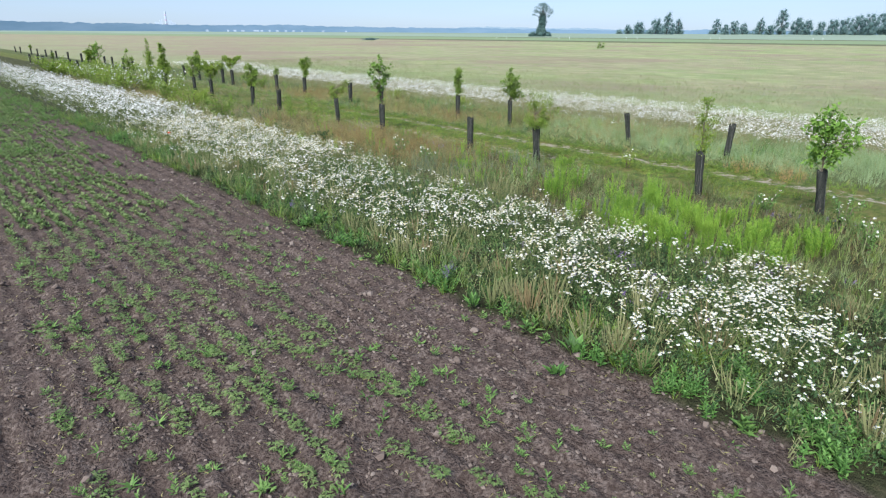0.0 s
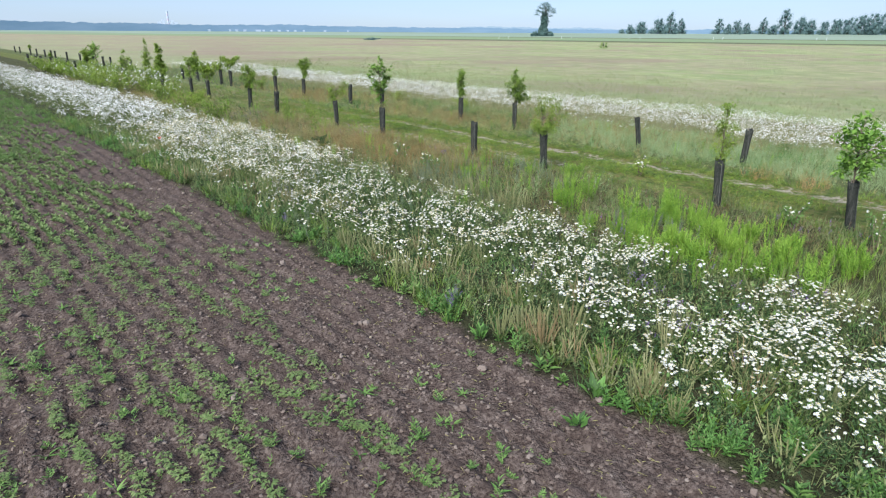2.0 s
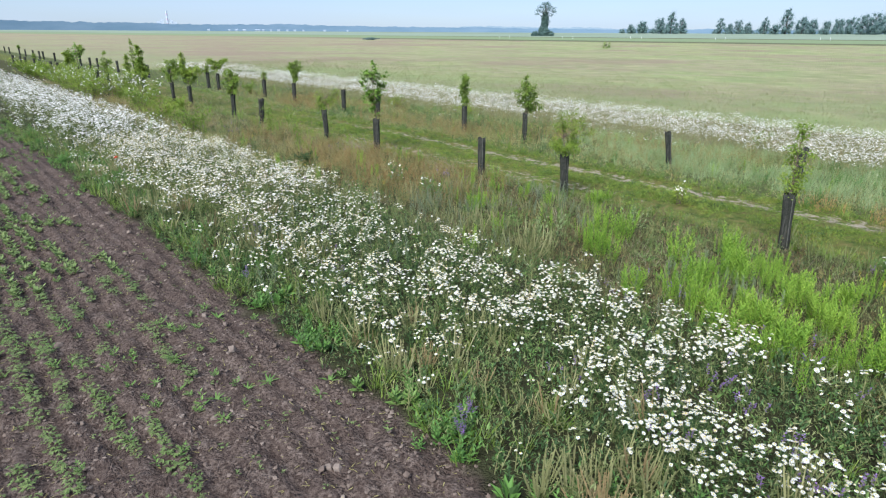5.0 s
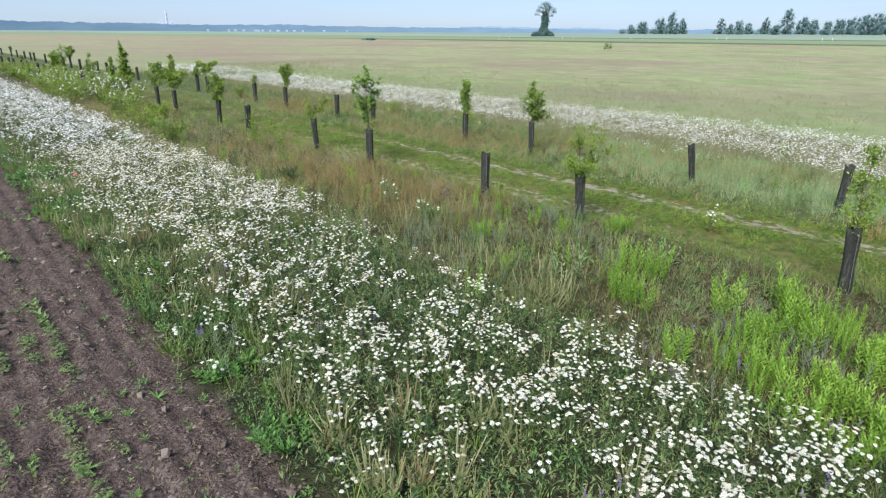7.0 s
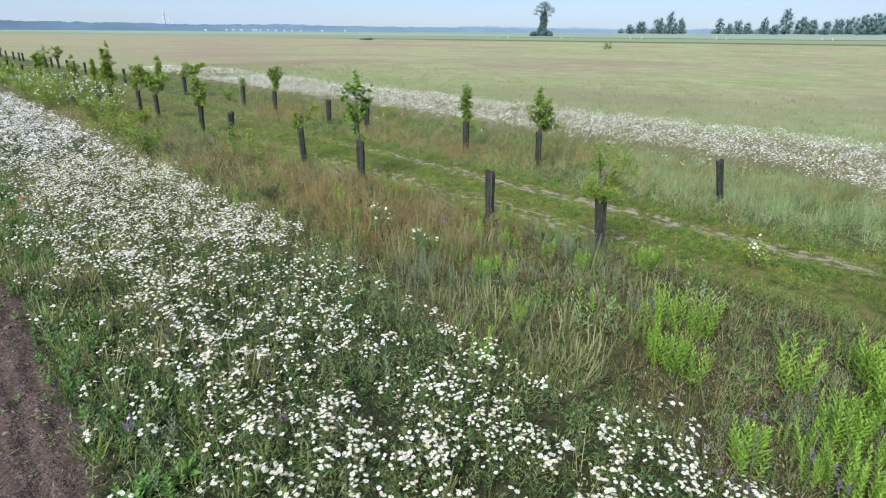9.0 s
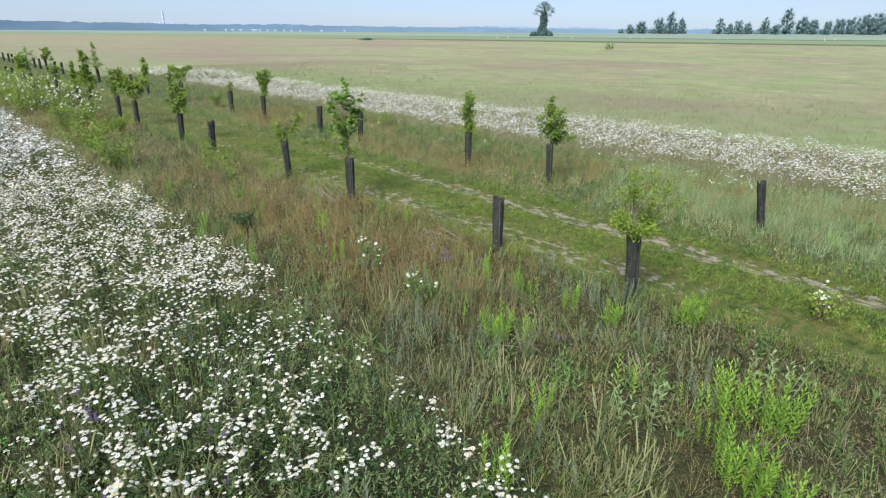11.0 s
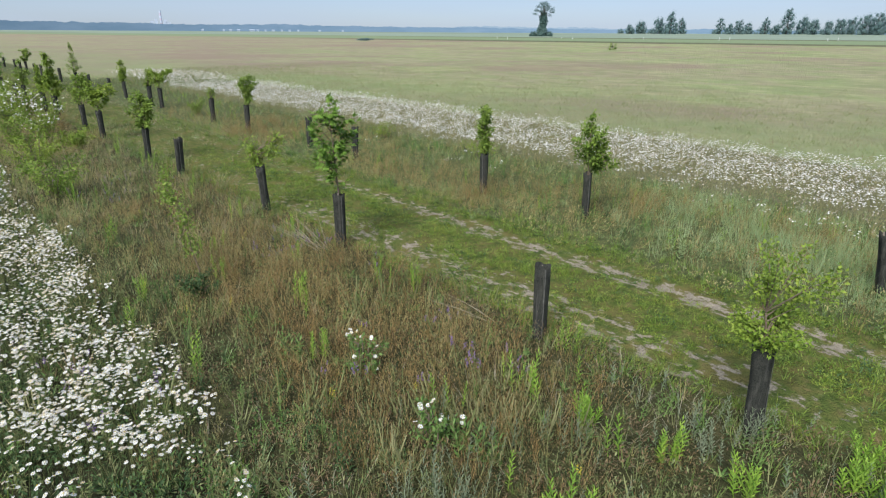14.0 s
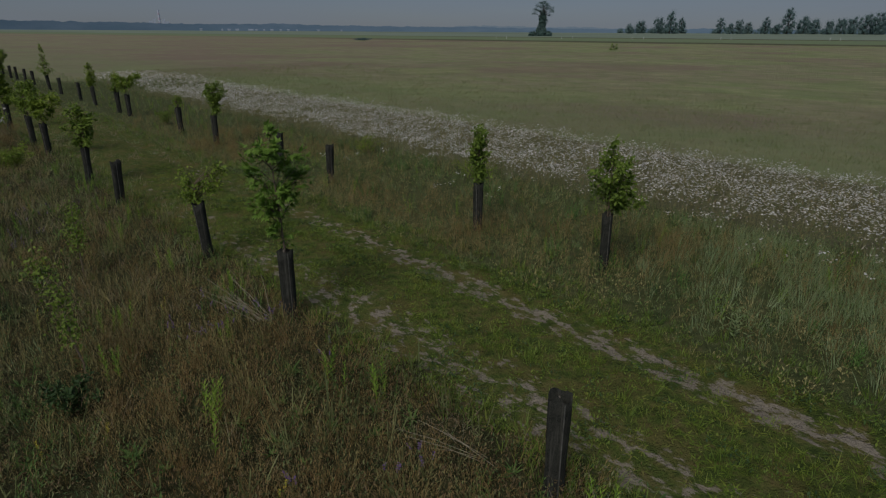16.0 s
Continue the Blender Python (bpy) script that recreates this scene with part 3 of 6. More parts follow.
def feathery(r, fronds, length, mat=0):
    """A seedling with finely divided leaves."""
    s = Shape()
    for q in range(fronds):
        t = q * 2.4 + r.uniform(-0.4, 0.4)
        d = np.array([math.cos(t), math.sin(t), r.uniform(0.8, 2.4)])
        d /= np.linalg.norm(d)
        ln = length * r.uniform(0.6, 1.1)
        side = np.cross(d, (0, 0, 1))
        side /= np.linalg.norm(side)
        for k in range(3):
            u = 0.3 + 0.25 * k
            p = d * ln * u - np.array([0, 0, 1]) * ln * 0.25 * u * u
            for sg in (-1, 1):
                s.leaf(p, d * 0.7 + side * sg * 0.9, ln * 0.38 * (1.15 - 0.6 * u), ln * 0.13, mat=mat)
        s.leaf(d * ln * 0.75 - np.array([0, 0, 1]) * ln * 0.14, d, ln * 0.4, ln * 0.12, mat=mat)
    return s


def pebble(r, squash=0.65):
    t = (1 + 5 ** 0.5) / 2
    v = np.array([(-1, t, 0), (1, t, 0), (-1, -t, 0), (1, -t, 0), (0, -1, t), (0, 1, t), (0, -1, -t), (0, 1, -t), (t, 0, -1), (t, 0, 1), (-t, 0, -1), (-t, 0, 1)], float)
    v = v / np.linalg.norm(v[0]) * r.uniform(0.55, 1.25, (12, 1)) * np.array([1, r.uniform(0.7, 1.2), squash])
    f = [(0, 11, 5), (0, 5, 1), (0, 1, 7), (0, 7, 10), (0, 10, 11), (1, 5, 9), (5, 11, 4), (11, 10, 2), (10, 7, 6), (7, 1, 8), (3, 9, 4), (3, 4, 2), (3, 2, 6), (3, 6, 8), (3, 8, 9), (4, 9, 5), (2, 4, 11), (6, 2, 10), (8, 6, 7), (9, 8, 1)]
    s = Shape()
    s.add(v * 0.02 + (0, 0, 0.008), f)
    return s


R = np.random.default_rng(11)

# ---- ploughed soil: clods, seedlings, weeds ----
scatter("soil_clods", [pebble(R) for _ in range(6)], np.concatenate([
    spread(0.4, SOIL_EDGE + 0.1, 1.4, 10.5, 100, 21), spread(1.2, SOIL_EDGE, 10.5, 24, 15, 22)]), [CLOD],
    "dry brown and greyish clods and stones on the soil", "soil clods", (0.25, 1.6), 0.0, 23)
scatter("large_clods", [pebble(R) for _ in range(5)], spread(-0.5, SOIL_EDGE + 0.25, 0, 22, 2.2, 24, lambda x, y: 0.35 + 0.65 * (x > 5.2)), [CLOD],
        "larger pale clods and stones along the ploughed edge", "stones", (1.6, 3.4), 0.0, 25)


def sown(x, y):
    """The stretch of seedbed beside the strip."""
    return x > 0.3 + 0.085 * y


def crop_rows(seed):
    """Seedlings drilled in rows 0.30 m apart, in runs with gaps between them."""
    r = np.random.default_rng(seed)
    out = []
    for k in range(-3, 13):
        x0 = 1.58 + 0.30 * k
        n = 1150
        y = np.linspace(1.0, 62.0, n) + r.uniform(-0.04, 0.04, n)
        x = x0 + r.normal(0, 1, n) * np.interp(y, [6, 30], [0.035, 0.06]) + 0.03 * np.sin(y * 0.4 + 0.2 * k)
        run = value_noise(y * 0 + k * 7.3, y, 0.75, 5) + 0.45 * value_noise(x, y, 2.6, 6)
        limit = 0.58 + (0.0 if k in (0, 3, 4, 8) else 0.19) + np.interp(x0, [3.9, 4.6, 5.6], [0.0, 0.22, 0.34])
        ok = (run > limit - 0.5 * np.clip((y - 11) / 9, 0, 1)) & sown(x, y)
        out.append(np.stack([x[ok], y[ok]], 1))
    return np.concatenate(out)


def seedling(r, stalks, length):
    """A star of stalked leaves, each with three to five drooping leaflets."""
    s = Shape()
    for q in range(stalks):
        t = q * 2.4 + r.uniform(-0.4, 0.4)
        out = np.array([math.cos(t), math.sin(t), 0.0])
        hub = out * length * r.uniform(0.2, 0.5) + (0, 0, length * r.uniform(0.45, 1.05))
        side = np.array([-out[1], out[0], 0.0])
        for j in (-1.1, 0.0, 1.1):
            s.leaf(hub, out + side * j + (0, 0, r.uniform(-0.55, 0.1)), length * r.uniform(0.42, 0.62), length * 0.2, fold=0.1)
    s.leaf((0, 0, length * 0.8), (0.2, 0.1, 1.0), length * 0.4, length * 0.16)
    return s


def sprig(r, count, length, width):
    """A seedling seen from afar: a small star of pointed leaves."""
    s = Shape()
    for q in range(count):
        t = q * 2.4
        s.leaf((0, 0, 0.02 + 0.008 * q), (math.cos(t), math.sin(t), r.uniform(0.3, 1.3)), length * r.uniform(0.7, 1.1), width)
    return s


rows_xy = crop_rows(31)
scatter("crop_seedlings", [seedling(R, int(R.integers(5, 8)), 0.09) for _ in range(8)], rows_xy[rows_xy[:, 1] < 14], [CROP],
        "small light green seedlings with drooping leaflets in drilled rows", "seedlings", (0.35, 1.2), 0.12, 32)
scatter("crop_seedlings_beyond", [sprig(R, 6, 0.10, 0.042) for _ in range(4)], rows_xy[rows_xy[:, 1] >= 14], [CROP],
        "small green seedlings in rows farther down the field", "seedlings", (0.6, 1.3), 0.1, 37)
scatter("soil_weeds", [rosette(R, 8, 0.12, 0.026, 0, 0.9) for _ in range(1)] + [feathery(R, 6, 0.12) for _ in range(4)] + [leafy_stalk(R, 0.16, 9, 0.1, 0.028) for _ in range(2)],
        spread(0.3, SOIL_EDGE, 1, 45, 13.0, 33, lambda x, y: sown(x, y) * np.clip((value_noise(x, y, 1.1, 7) - 0.42) * 3.4, 0.06, 1) * (0.75 + 0.25 * (x < 4.8)) * np.clip((45 - y) / 20, 0.25, 1)),
        [WEED], "scattered young green weeds between the rows", "weeds", (0.6, 1.3), 0.1, 34)
scatter("stray_seedlings", [seedling(R, 3, 0.075) for _ in range(4)] + [sprig(R, 5, 0.07, 0.025) for _ in range(2)],
        spread(1.0, SOIL_EDGE - 0.15, 3, 20, 7.5, 39, lambda x, y: np.clip((value_noise(x, y, 0.8, 52) - 0.3) * 2.5, 0.1, 1) * np.interp(x, [3.6, 4.6], [0.6, 1.0])), [CROP],
        "small dull green seedlings scattered outside the rows", "seedlings", (0.5, 1.15), 0.12, 25)
scatter("fallen_straw", [Shape().blade((0, 0, 0.014), (1, 0, 0.04), 0.08, 0.007, 0.0, 1, 0), Shape().blade((0, 0, 0.014), (1, 0.2, 0.1), 0.05, 0.009, 0.1, 2, 0)], spread(0.5, SOIL_EDGE, 1.5, 18, 44, 35), [STRAW],
        "bits of pale straw lying on the soil", "straw", (0.4, 1.4), 0.0, 36)


scatter("weedy_seedbed", [leafy_stalk(R, 0.16, 10, 0.12, 0.045, k % 2, 2) for k in range(4)],
        spread(2.4, SOIL_EDGE + 0.3, 24, 62, 13, 38, lambda x, y: sown(x, y) * np.clip((value_noise(x, y, 2.8, 41) - 0.45 + 0.4 * np.clip((y - 26) / 12, 0, 1)) * 2.2, 0.0, 1)), [CROP, WEED],
        "low green weeds overgrowing the far end of the seedbed", "weeds", (0.7, 1.3), 0.1, 40)

# ---- daisy strip ----
def edge_share(x, y):
    """Flowers thin out towards the soil and stop at the grass."""
    w = 0.5 * (value_noise(x, y, 1.2, 8) - 0.5)
    far_in = np.clip((y - 8) / 8, 0, 1)
    end = FLOWER_END + 0.05 + np.clip((y - 4) / 4, 0, 1) * 0.6 + w
    end = end + 0.35 * np.clip((y - 2) / 1.5, 0, 1) * np.clip((7 - y) / 1.5, 0, 1) + 0.28 * np.clip((y - 14) / 3, 0, 1)
    inner = np.clip((x - SOIL_EDGE - 0.2 - 0.3 * far_in + 1.3 * w) / 1.5, 0.12, 1)
    patch = np.clip((value_noise(x, y, 1.0, 9) - 0.26 + 0.26 * far_in) * 3.2, 0.1, 1) * np.clip((value_noise(x, y, 0.4, 19) - 0.1) * 2.4, 0.2, 1)
    loose = 1 - 0.5 * np.exp(-((y - 13.5) / 2.6) ** 2) * np.clip((x - 7.6) / 1.5, 0, 1)
    return inner * patch * loose * np.clip((end - x) / 0.35, 0, 1)


scatter("ox_eye_daisies", [daisy(R, 0.56, int(R.integers(3, 9)), 8, 0.0245) for _ in range(12)],
        spread(SOIL_EDGE, 11.6, 0.3, 13.5, 74, 41, lambda x, y: edge_share(x, y) * np.interp(y, [4, 8], [1.0, 0.72])), [SHADY, PETAL, EYE, FADED, GREYGREEN],
        "dense white ox-eye daisies with yellow centres", "daisies", (0.75, 1.2), 0.12, 42)
scatter("ox_eye_daisies_farther", [daisy(R, 0.57, int(R.integers(4, 8)), 6, 0.0255, False) for _ in range(8)],
        spread(SOIL_EDGE, 11.7, 13.5, 27, 78, 40, lambda x, y: edge_share(x, y) * np.interp(y, [13, 18], [0.62, 1.0])), [GREYGREEN, PETAL, EYE, FADED],
        "dense white ox-eye daisies along the middle of the strip", "daisies", (0.8, 1.2), 0.12, 45)
scatter("ox_eye_daisies_beyond", [daisy(R, 0.6, int(R.integers(4, 7)), 5, 0.034, False, False) for _ in range(6)],
        spread(SOIL_EDGE, 11.8, 27, 110, 46, 43, lambda x, y: edge_share(x, y) * np.clip(1.45 - y / 80, 0.25, 1)), [GREYGREEN, PETAL, EYE, FADED],
        "white ox-eye daisies carrying on down the strip", "daisies", (0.85, 1.3), 0.12, 44)
strip_green = lambda x, y: thinned(y) * np.clip((x - SOIL_EDGE + 0.1 + 0.5 * (value_noise(x, y, 0.7, 10) - 0.5)) / 0.4, 0, 1)
scatter("strip_grass", [tuft(R, 9, 0.30, 0.009, 0, 0.35) for _ in range(4)] + [tuft(R, 7, 0.28, 0.012, 1, 0.4) for _ in range(2)] + [tuft(R, 9, 0.34, 0.007, 2, 0.35) for _ in range(2)],
        spread(SOIL_EDGE - 0.1, 11.3, 0.3, 85, 18, 45, strip_green), [SHADY, FRESH, GREYGREEN],
        "tangled green grass among the daisies", "grass", (0.6, 1.3), 0.1, 46)
scatter("strip_herbs", [leafy_stalk(R, 0.42, 13, 0.075, 0.02, 0, 2) for _ in range(3)] + [leafy_stalk(R, 0.3, 13, 0.085, 0.03, 1, 2) for _ in range(4)] + [leafy_stalk(R, 0.42, 10, 0.06, 0.016, 2, 2) for _ in range(2)],
        spread(SOIL_EDGE - 0.1, 11.0, 0.3, 34, 13, 47, strip_green), [GREYGREEN, SHADY, PALE],
        "grey-green and green leafy herbs among the daisies", "herbs", (0.7, 1.2), 0.2, 48)
scatter("pale_seed_spikes", [spike(R, 0.54, int(R.integers(6, 11)), 0, 1 + (k == 5)) for k in range(6)],
        clusters(SOIL_EDGE + 0.2, 10.2, 0.3, 24, 2.1, 3.5, 0.16, 49, lambda x, y: np.clip((value_noise(x, y, 1.5, 11) - 0.22) * 3, 0, 1) * np.clip((9.2 - x) / 2.0, 0.12 + 0.25 * (np.abs(y - 9.5) < 3.5), 1)), [GREYGREEN, PALE, TAN],
        "pale green and tan seed spikes at the strip's edge", "wild herbs", (0.7, 1.2), 0.1, 50)
scatter("edge_herbs", [leafy_stalk(R, 0.28, 14, 0.085, 0.032, 0, 3) for _ in range(3)] + [leafy_stalk(R, 0.18, 12, 0.11, 0.05, 0, 2) for _ in range(2)],
        clusters(SOIL_EDGE + 0.05, SOIL_EDGE + 1.1, 0.3, 34, 2.2, 5, 0.13, 88, lambda x, y: np.clip((value_noise(x, y, 1.2, 35) - 0.2) * 3, 0, 1)), [VIVID],
        "lush green leafy weeds along the soil's edge", "weeds", (0.6, 1.25), 0.12, 89)
scatter("blue_green_herbs", [plume(R, 0.42, 24, 0.07, 0.013) for _ in range(4)],
        clusters(SOIL_EDGE + 0.5, 9.6, 0, 18, 1.0, 5, 0.15, 90, lambda x, y: np.clip((value_noise(x, y, 1.6, 36) - 0.3) * 3, 0, 1)), [SILVER],
        "blue-green feathery herbs between the daisies", "herbs", (0.7, 1.2), 0.15, 91)
scatter("violet_spikes", [leafy_stalk(R, 0.4, 8, 0.06, 0.02, 0, 3, flower=1) for _ in range(3)],
        spread(7.6, 15.4, 2, 30, 1.9, 51, lambda x, y: np.clip((value_noise(x, y, 1.6, 12) - 0.5) * 5, 0, 1)), [GREYGREEN, VIOLET],
        "violet wildflower spikes in the grass", "wildflowers", (0.8, 1.2), 0.1, 52)
scatter("yellow_wildflowers", [leafy_stalk(R, 0.42, 10, 0.06, 0.02, 0, 2, flower=1) for _ in range(2)],
        spread(SOIL_EDGE + 0.5, 15, 2, 30, 0.12, 53), [FRESH, YELLOW], "small yellow wildflowers in the grass", "wildflowers", (0.7, 1.0), 0.1, 54)
scatter("edge_grass_clumps", [tuft(R, 20, 0.36, 0.012, 0, 0.5, 2, 0.4, 0.12) for _ in range(4)],
        spread(SOIL_EDGE - 0.05, SOIL_EDGE + 2.0, 0.2, 36, 5.0, 28, lambda x, y: np.clip((value_noise(x, y, 1.1, 31) - 0.35) * 4, 0.05, 1)), [FRESH],
        "bright green grass clumps along the soil's edge", "grass", (0.6, 1.25), 0.1, 29)
scatter("light_edge_grass", [tuft(R, 12, 0.34, 0.008, k % 2, 0.35, 2, 0.3, 0.07) for k in range(5)],
        spread(SOIL_EDGE + 0.05, 8.4, 2, 34, 7, 26, lambda x, y: np.clip((8.4 - x) / 1.5, 0, 1) * np.clip((value_noise(x, y, 1.1, 33) - 0.3) * 3, 0.05, 1)), [FRESH, PALE_GRASS],
        "light green grass between soil and daisies", "grass", (0.7, 1.25), 0.12, 27)
scatter("edge_leaf_rosettes", [leafy_stalk(R, 0.14, 11, 0.13, 0.055, 0, 2) for _ in range(4)],
        spread(SOIL_EDGE - 0.1, SOIL_EDGE + 0.55, 0, 40, 2.4, 55), [WEED], "broad green leaf rosettes along the soil's edge", "weeds", (0.6, 1.3), 0.1, 56)


# ---- rough grass between the daisies and the track ----
def rough_share(x, y):
    a = np.clip((x - 9.45 + 0.5 * (value_noise(x, y, 1.2, 8) - 0.5) - 0.35 - np.clip((y - 4) / 4, 0, 1) * 0.6) / 0.5, 0, 1)
    return a * np.clip((16.15 + 0.4 * (value_noise(x, y, 0.9, 13) - 0.5) - x) / 0.3, 0, 1)


def russet_share(x, y):
    p = np.clip((value_noise(x, y, 2.6, 14) - 0.36) * 2.6, 0, 1) * np.clip(value_noise(x, y, 0.7, 24) * 2 - 0.3, 0.1, 1)
    return rough_share(x, y) * np.clip(p * 0.8 + 1.4 * np.exp(-((x - 13.4) / 1.6) ** 2 - ((y - 17.3) / 3.2) ** 2), 0, 1) * np.clip((y - 0.55 * (16 - x) - 10.5) / 3, 0.06, 1) * np.clip((x - 11.7 + 1.0 * (value_noise(x, y, 1.5, 53) - 0.5)) / 0.9, 0.12, 1)


scatter("rough_grass", [tuft(R, 10, 0.33, 0.007, 0, 0.4, 2, 0.3) for _ in range(3)] + [tuft(R, 10, 0.34, 0.007, 1, 0.4, 2, 0.3) for _ in range(5)] + [tuft(R, 10, 0.36, 0.005, 2, 0.4, 2, 0.25) for _ in range(3)] + [tuft(R, 9, 0.3, 0.006, 3, 0.5, 2, 0.25) for _ in range(2)],
        spread(9.6, 16.4, 1.0, 85, 24, 61, lambda x, y: np.interp(y, [13, 16], [1.0, 0.7]) * rough_share(x, y) * thinned(y) * (1 - 0.68 * np.clip((y - 11) / 2, 0, 1) * np.clip((26 - y) / 3, 0, 1))), [GRASS, GREYGREEN, STRAW, DEAD],
        "uncut green and straw-coloured grass", "grass", (0.6, 1.3), 0.09, 62)
scatter("russet_grass", [seeding_grass(R, 10, 0.46, k % 3 > 0, 1) for k in range(6)],
        spread(9.8, 16.2, 2, 60, 23, 63, lambda x, y: russet_share(x, y) * thinned(y)), [STRAW, RUSSET],
        "brown seeding grass in soft drifts", "grass", (0.7, 1.2), 0.22, 64)
scatter("fine_brown_grass", [seeding_grass(R, 8, 0.42, k % 2, 1, 0.2) for k in range(6)],
        spread(11.4, 15.9, 13.2, 25, 17, 29, lambda x, y: rough_share(x, y) * np.clip((x - 11.8) / 1.2, 0, 1) * np.clip((value_noise(x, y, 1.6, 37) - 0.15) * 2, 0.15, 1)), [STRAW, RUSSET],
        "soft fine brown grass covering the rough strip", "grass", (0.7, 1.15), 0.28, 30)
scatter("beige_grass", [seeding_grass(R, 7, 0.5, 0, 0) for _ in range(4)],
        spread(10.6, 15.0, 15, 44, 11, 75, lambda x, y: rough_share(x, y) * np.clip((value_noise(x, y, 2.2, 25) - 0.25) * 2.5, 0, 1)), [STRAW],
        "fine beige seeding grass in soft drifts", "grass", (0.75, 1.15), 0.15, 76)
scatter("grey_herbs", [leafy_stalk(R, 0.42, 16, 0.055, 0.011, 0, 2) for _ in range(4)] + [spike(R, 0.5, 4, 0, 0) for _ in range(2)],
        spread(10.0, 16.0, 1.5, 40, 9.5, 65, lambda x, y: rough_share(x, y) * np.clip((24 - y) / 8, 0.5, 1) * np.clip((value_noise(x, y, 1.7, 15) - 0.3) * 2.5, 0.1, 1)), [GREYGREEN],
        "grey-green leafy herbs in the rough grass", "herbs", (0.7, 1.25), 0.15, 66)
scatter("leafy_undergrowth", [leafy_stalk(R, 0.36, 14, 0.06, 0.018, 0, 3) for _ in range(3)] + [rosette(R, 9, 0.2, 0.035, 0, 1.1) for _ in range(2)],
        spread(10.2, 16.0, 2, 36, 6, 77, lambda x, y: rough_share(x, y) * np.clip((value_noise(x, y, 1.1, 27) - 0.4) * 4, 0, 1)), [WEED],
        "dark green leafy plants in the rough grass", "herbs", (0.6, 1.2), 0.15, 78)
scatter("bright_green_stalks", [plume(R, 0.52, 44, 0.058, 0.019) for _ in range(6)],
        clusters(10.4, 15.2, 2.0, 12.0, 3.2, 8, 0.10, 67, lambda x, y: np.clip((9.5 - y) / 4, 0.08, 1) * np.clip((value_noise(x, y, 1.3, 16) - 0.25) * 3, 0, 1) * np.clip((15.4 - x) / 1.5, 0, 1)), [LIME],
        "tall bright green leafy goldenrod stalks", "herbs", (0.55, 1.1), 0.1, 68)
scatter("scattered_goldenrod", [plume(R, 0.58, 30, 0.08, 0.02) for _ in range(4)],
        clusters(10.5, 15.8, 9, 38, 0.42, 4, 0.1, 69, lambda x, y: np.clip((26 - y) / 8, 0.45, 1)), [LIME], "small groups of yellow-green leafy stalks in the grass", "herbs", (0.55, 1.1), 0.1, 70)
scatter("silvery_wormwood", [plume(R, 0.44, 32, 0.06, 0.012) for _ in range(5)],
        clusters(10.6, 15.9, 6, 15.0, 1.7, 6, 0.22, 87, lambda x, y: rough_share(x, y) * np.clip((value_noise(x, y, 1.8, 34) - 0.35) * 3, 0.05, 1)), [SILVER],
        "silvery grey-green wormwood in small stands", "herbs", (0.6, 1.15), 0.12, 88)

def low_leaves(r, count, reach, length, width, mat=0, top=0.14):
    """A low patch of small leaves close to the ground."""
    s = Shape()
    for q in range(count):
        t, d = r.uniform(0, 6.28), reach * math.sqrt(r.random())
        a = r.uniform(0, 6.28)
        s.leaf((d * math.cos(t), d * math.sin(t), r.uniform(0.0, top)), (math.cos(a), math.sin(a), r.uniform(0.1, 1.2)), length * r.uniform(0.6, 1.2), width * r.uniform(0.7, 1.2), mat=mat)
    return s


scatter("ground_cover", [low_leaves(R, 15, 0.15, 0.05, 0.014, k % 4, 0.24) for k in range(8)],
        spread(10.2, 16.1, 3, 26, 64, 57, lambda x, y: np.clip((26 - y) / 9, 0.4, 1) * rough_share(x, y) * np.clip((value_noise(x, y, 0.9, 29) - 0.1) * 2, 0.3, 1)), [SHADY, GREYGREEN, DEAD, DEAD],
        "low leafy ground cover under the rough grass", "herbs", (0.7, 1.3), 0.1, 58)
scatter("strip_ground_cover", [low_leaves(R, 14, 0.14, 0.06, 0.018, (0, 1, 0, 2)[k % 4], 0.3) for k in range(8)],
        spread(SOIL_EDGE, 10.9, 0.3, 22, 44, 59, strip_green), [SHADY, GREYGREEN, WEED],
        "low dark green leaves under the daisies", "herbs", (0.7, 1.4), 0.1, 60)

scatter("pale_upright_grass", [tuft(R, 13, 0.5, 0.0065, 0, 0.3, 2, 0.2, 0.12) for _ in range(3)] + [spike(R, 0.5, 5, 0, 1) for _ in range(2)],
        clusters(10.8, 14.6, 9.5, 15.5, 2.4, 5, 0.24, 111, lambda x, y: np.clip((value_noise(x, y, 1.6, 47) - 0.3) * 3, 0.05, 1)), [GREYGREEN, PALE],
        "stiff grey-green upright grass in loose stands", "grass", (0.7, 1.15), 0.14, 112)
scatter("strip_side_herbs", [leafy_stalk(R, 0.36, 15, 0.075, 0.021, k % 3, 3) for k in range(4)] + [tuft(R, 11, 0.34, 0.008, 3, 0.5, 2, 0.35, 0.1) for _ in range(2)],
        spread(10.7, 12.9, 9, 27, 9, 123, lambda x, y: np.clip((12.7 - x) / 0.8, 0, 1) * np.clip((value_noise(x, y, 1.0, 54) - 0.2) * 2.5, 0.1, 1)), [SHADY, WEED, GREYGREEN, SAGE],
        "dark and grey-green herbs between daisies and russet grass", "herbs", (0.6, 1.2), 0.2, 124)
scatter("green_grass_stand", [tuft(R, 11, 0.4, 0.009, k % 3, 0.4, 2, 0.35, 0.12) for k in range(6)],
        spread(10.6, 15.8, 0.5, 6.0, 15, 127, lambda x, y: np.clip((6.0 - y) / 2.5, 0, 1) * np.clip((value_noise(x, y, 1.1, 56) - 0.15) * 2.2, 0.15, 1)), [FRESH, GRASS, PALE_GRASS],
        "tall fresh green grass round the goldenrod", "grass", (0.65, 1.2), 0.15, 128)
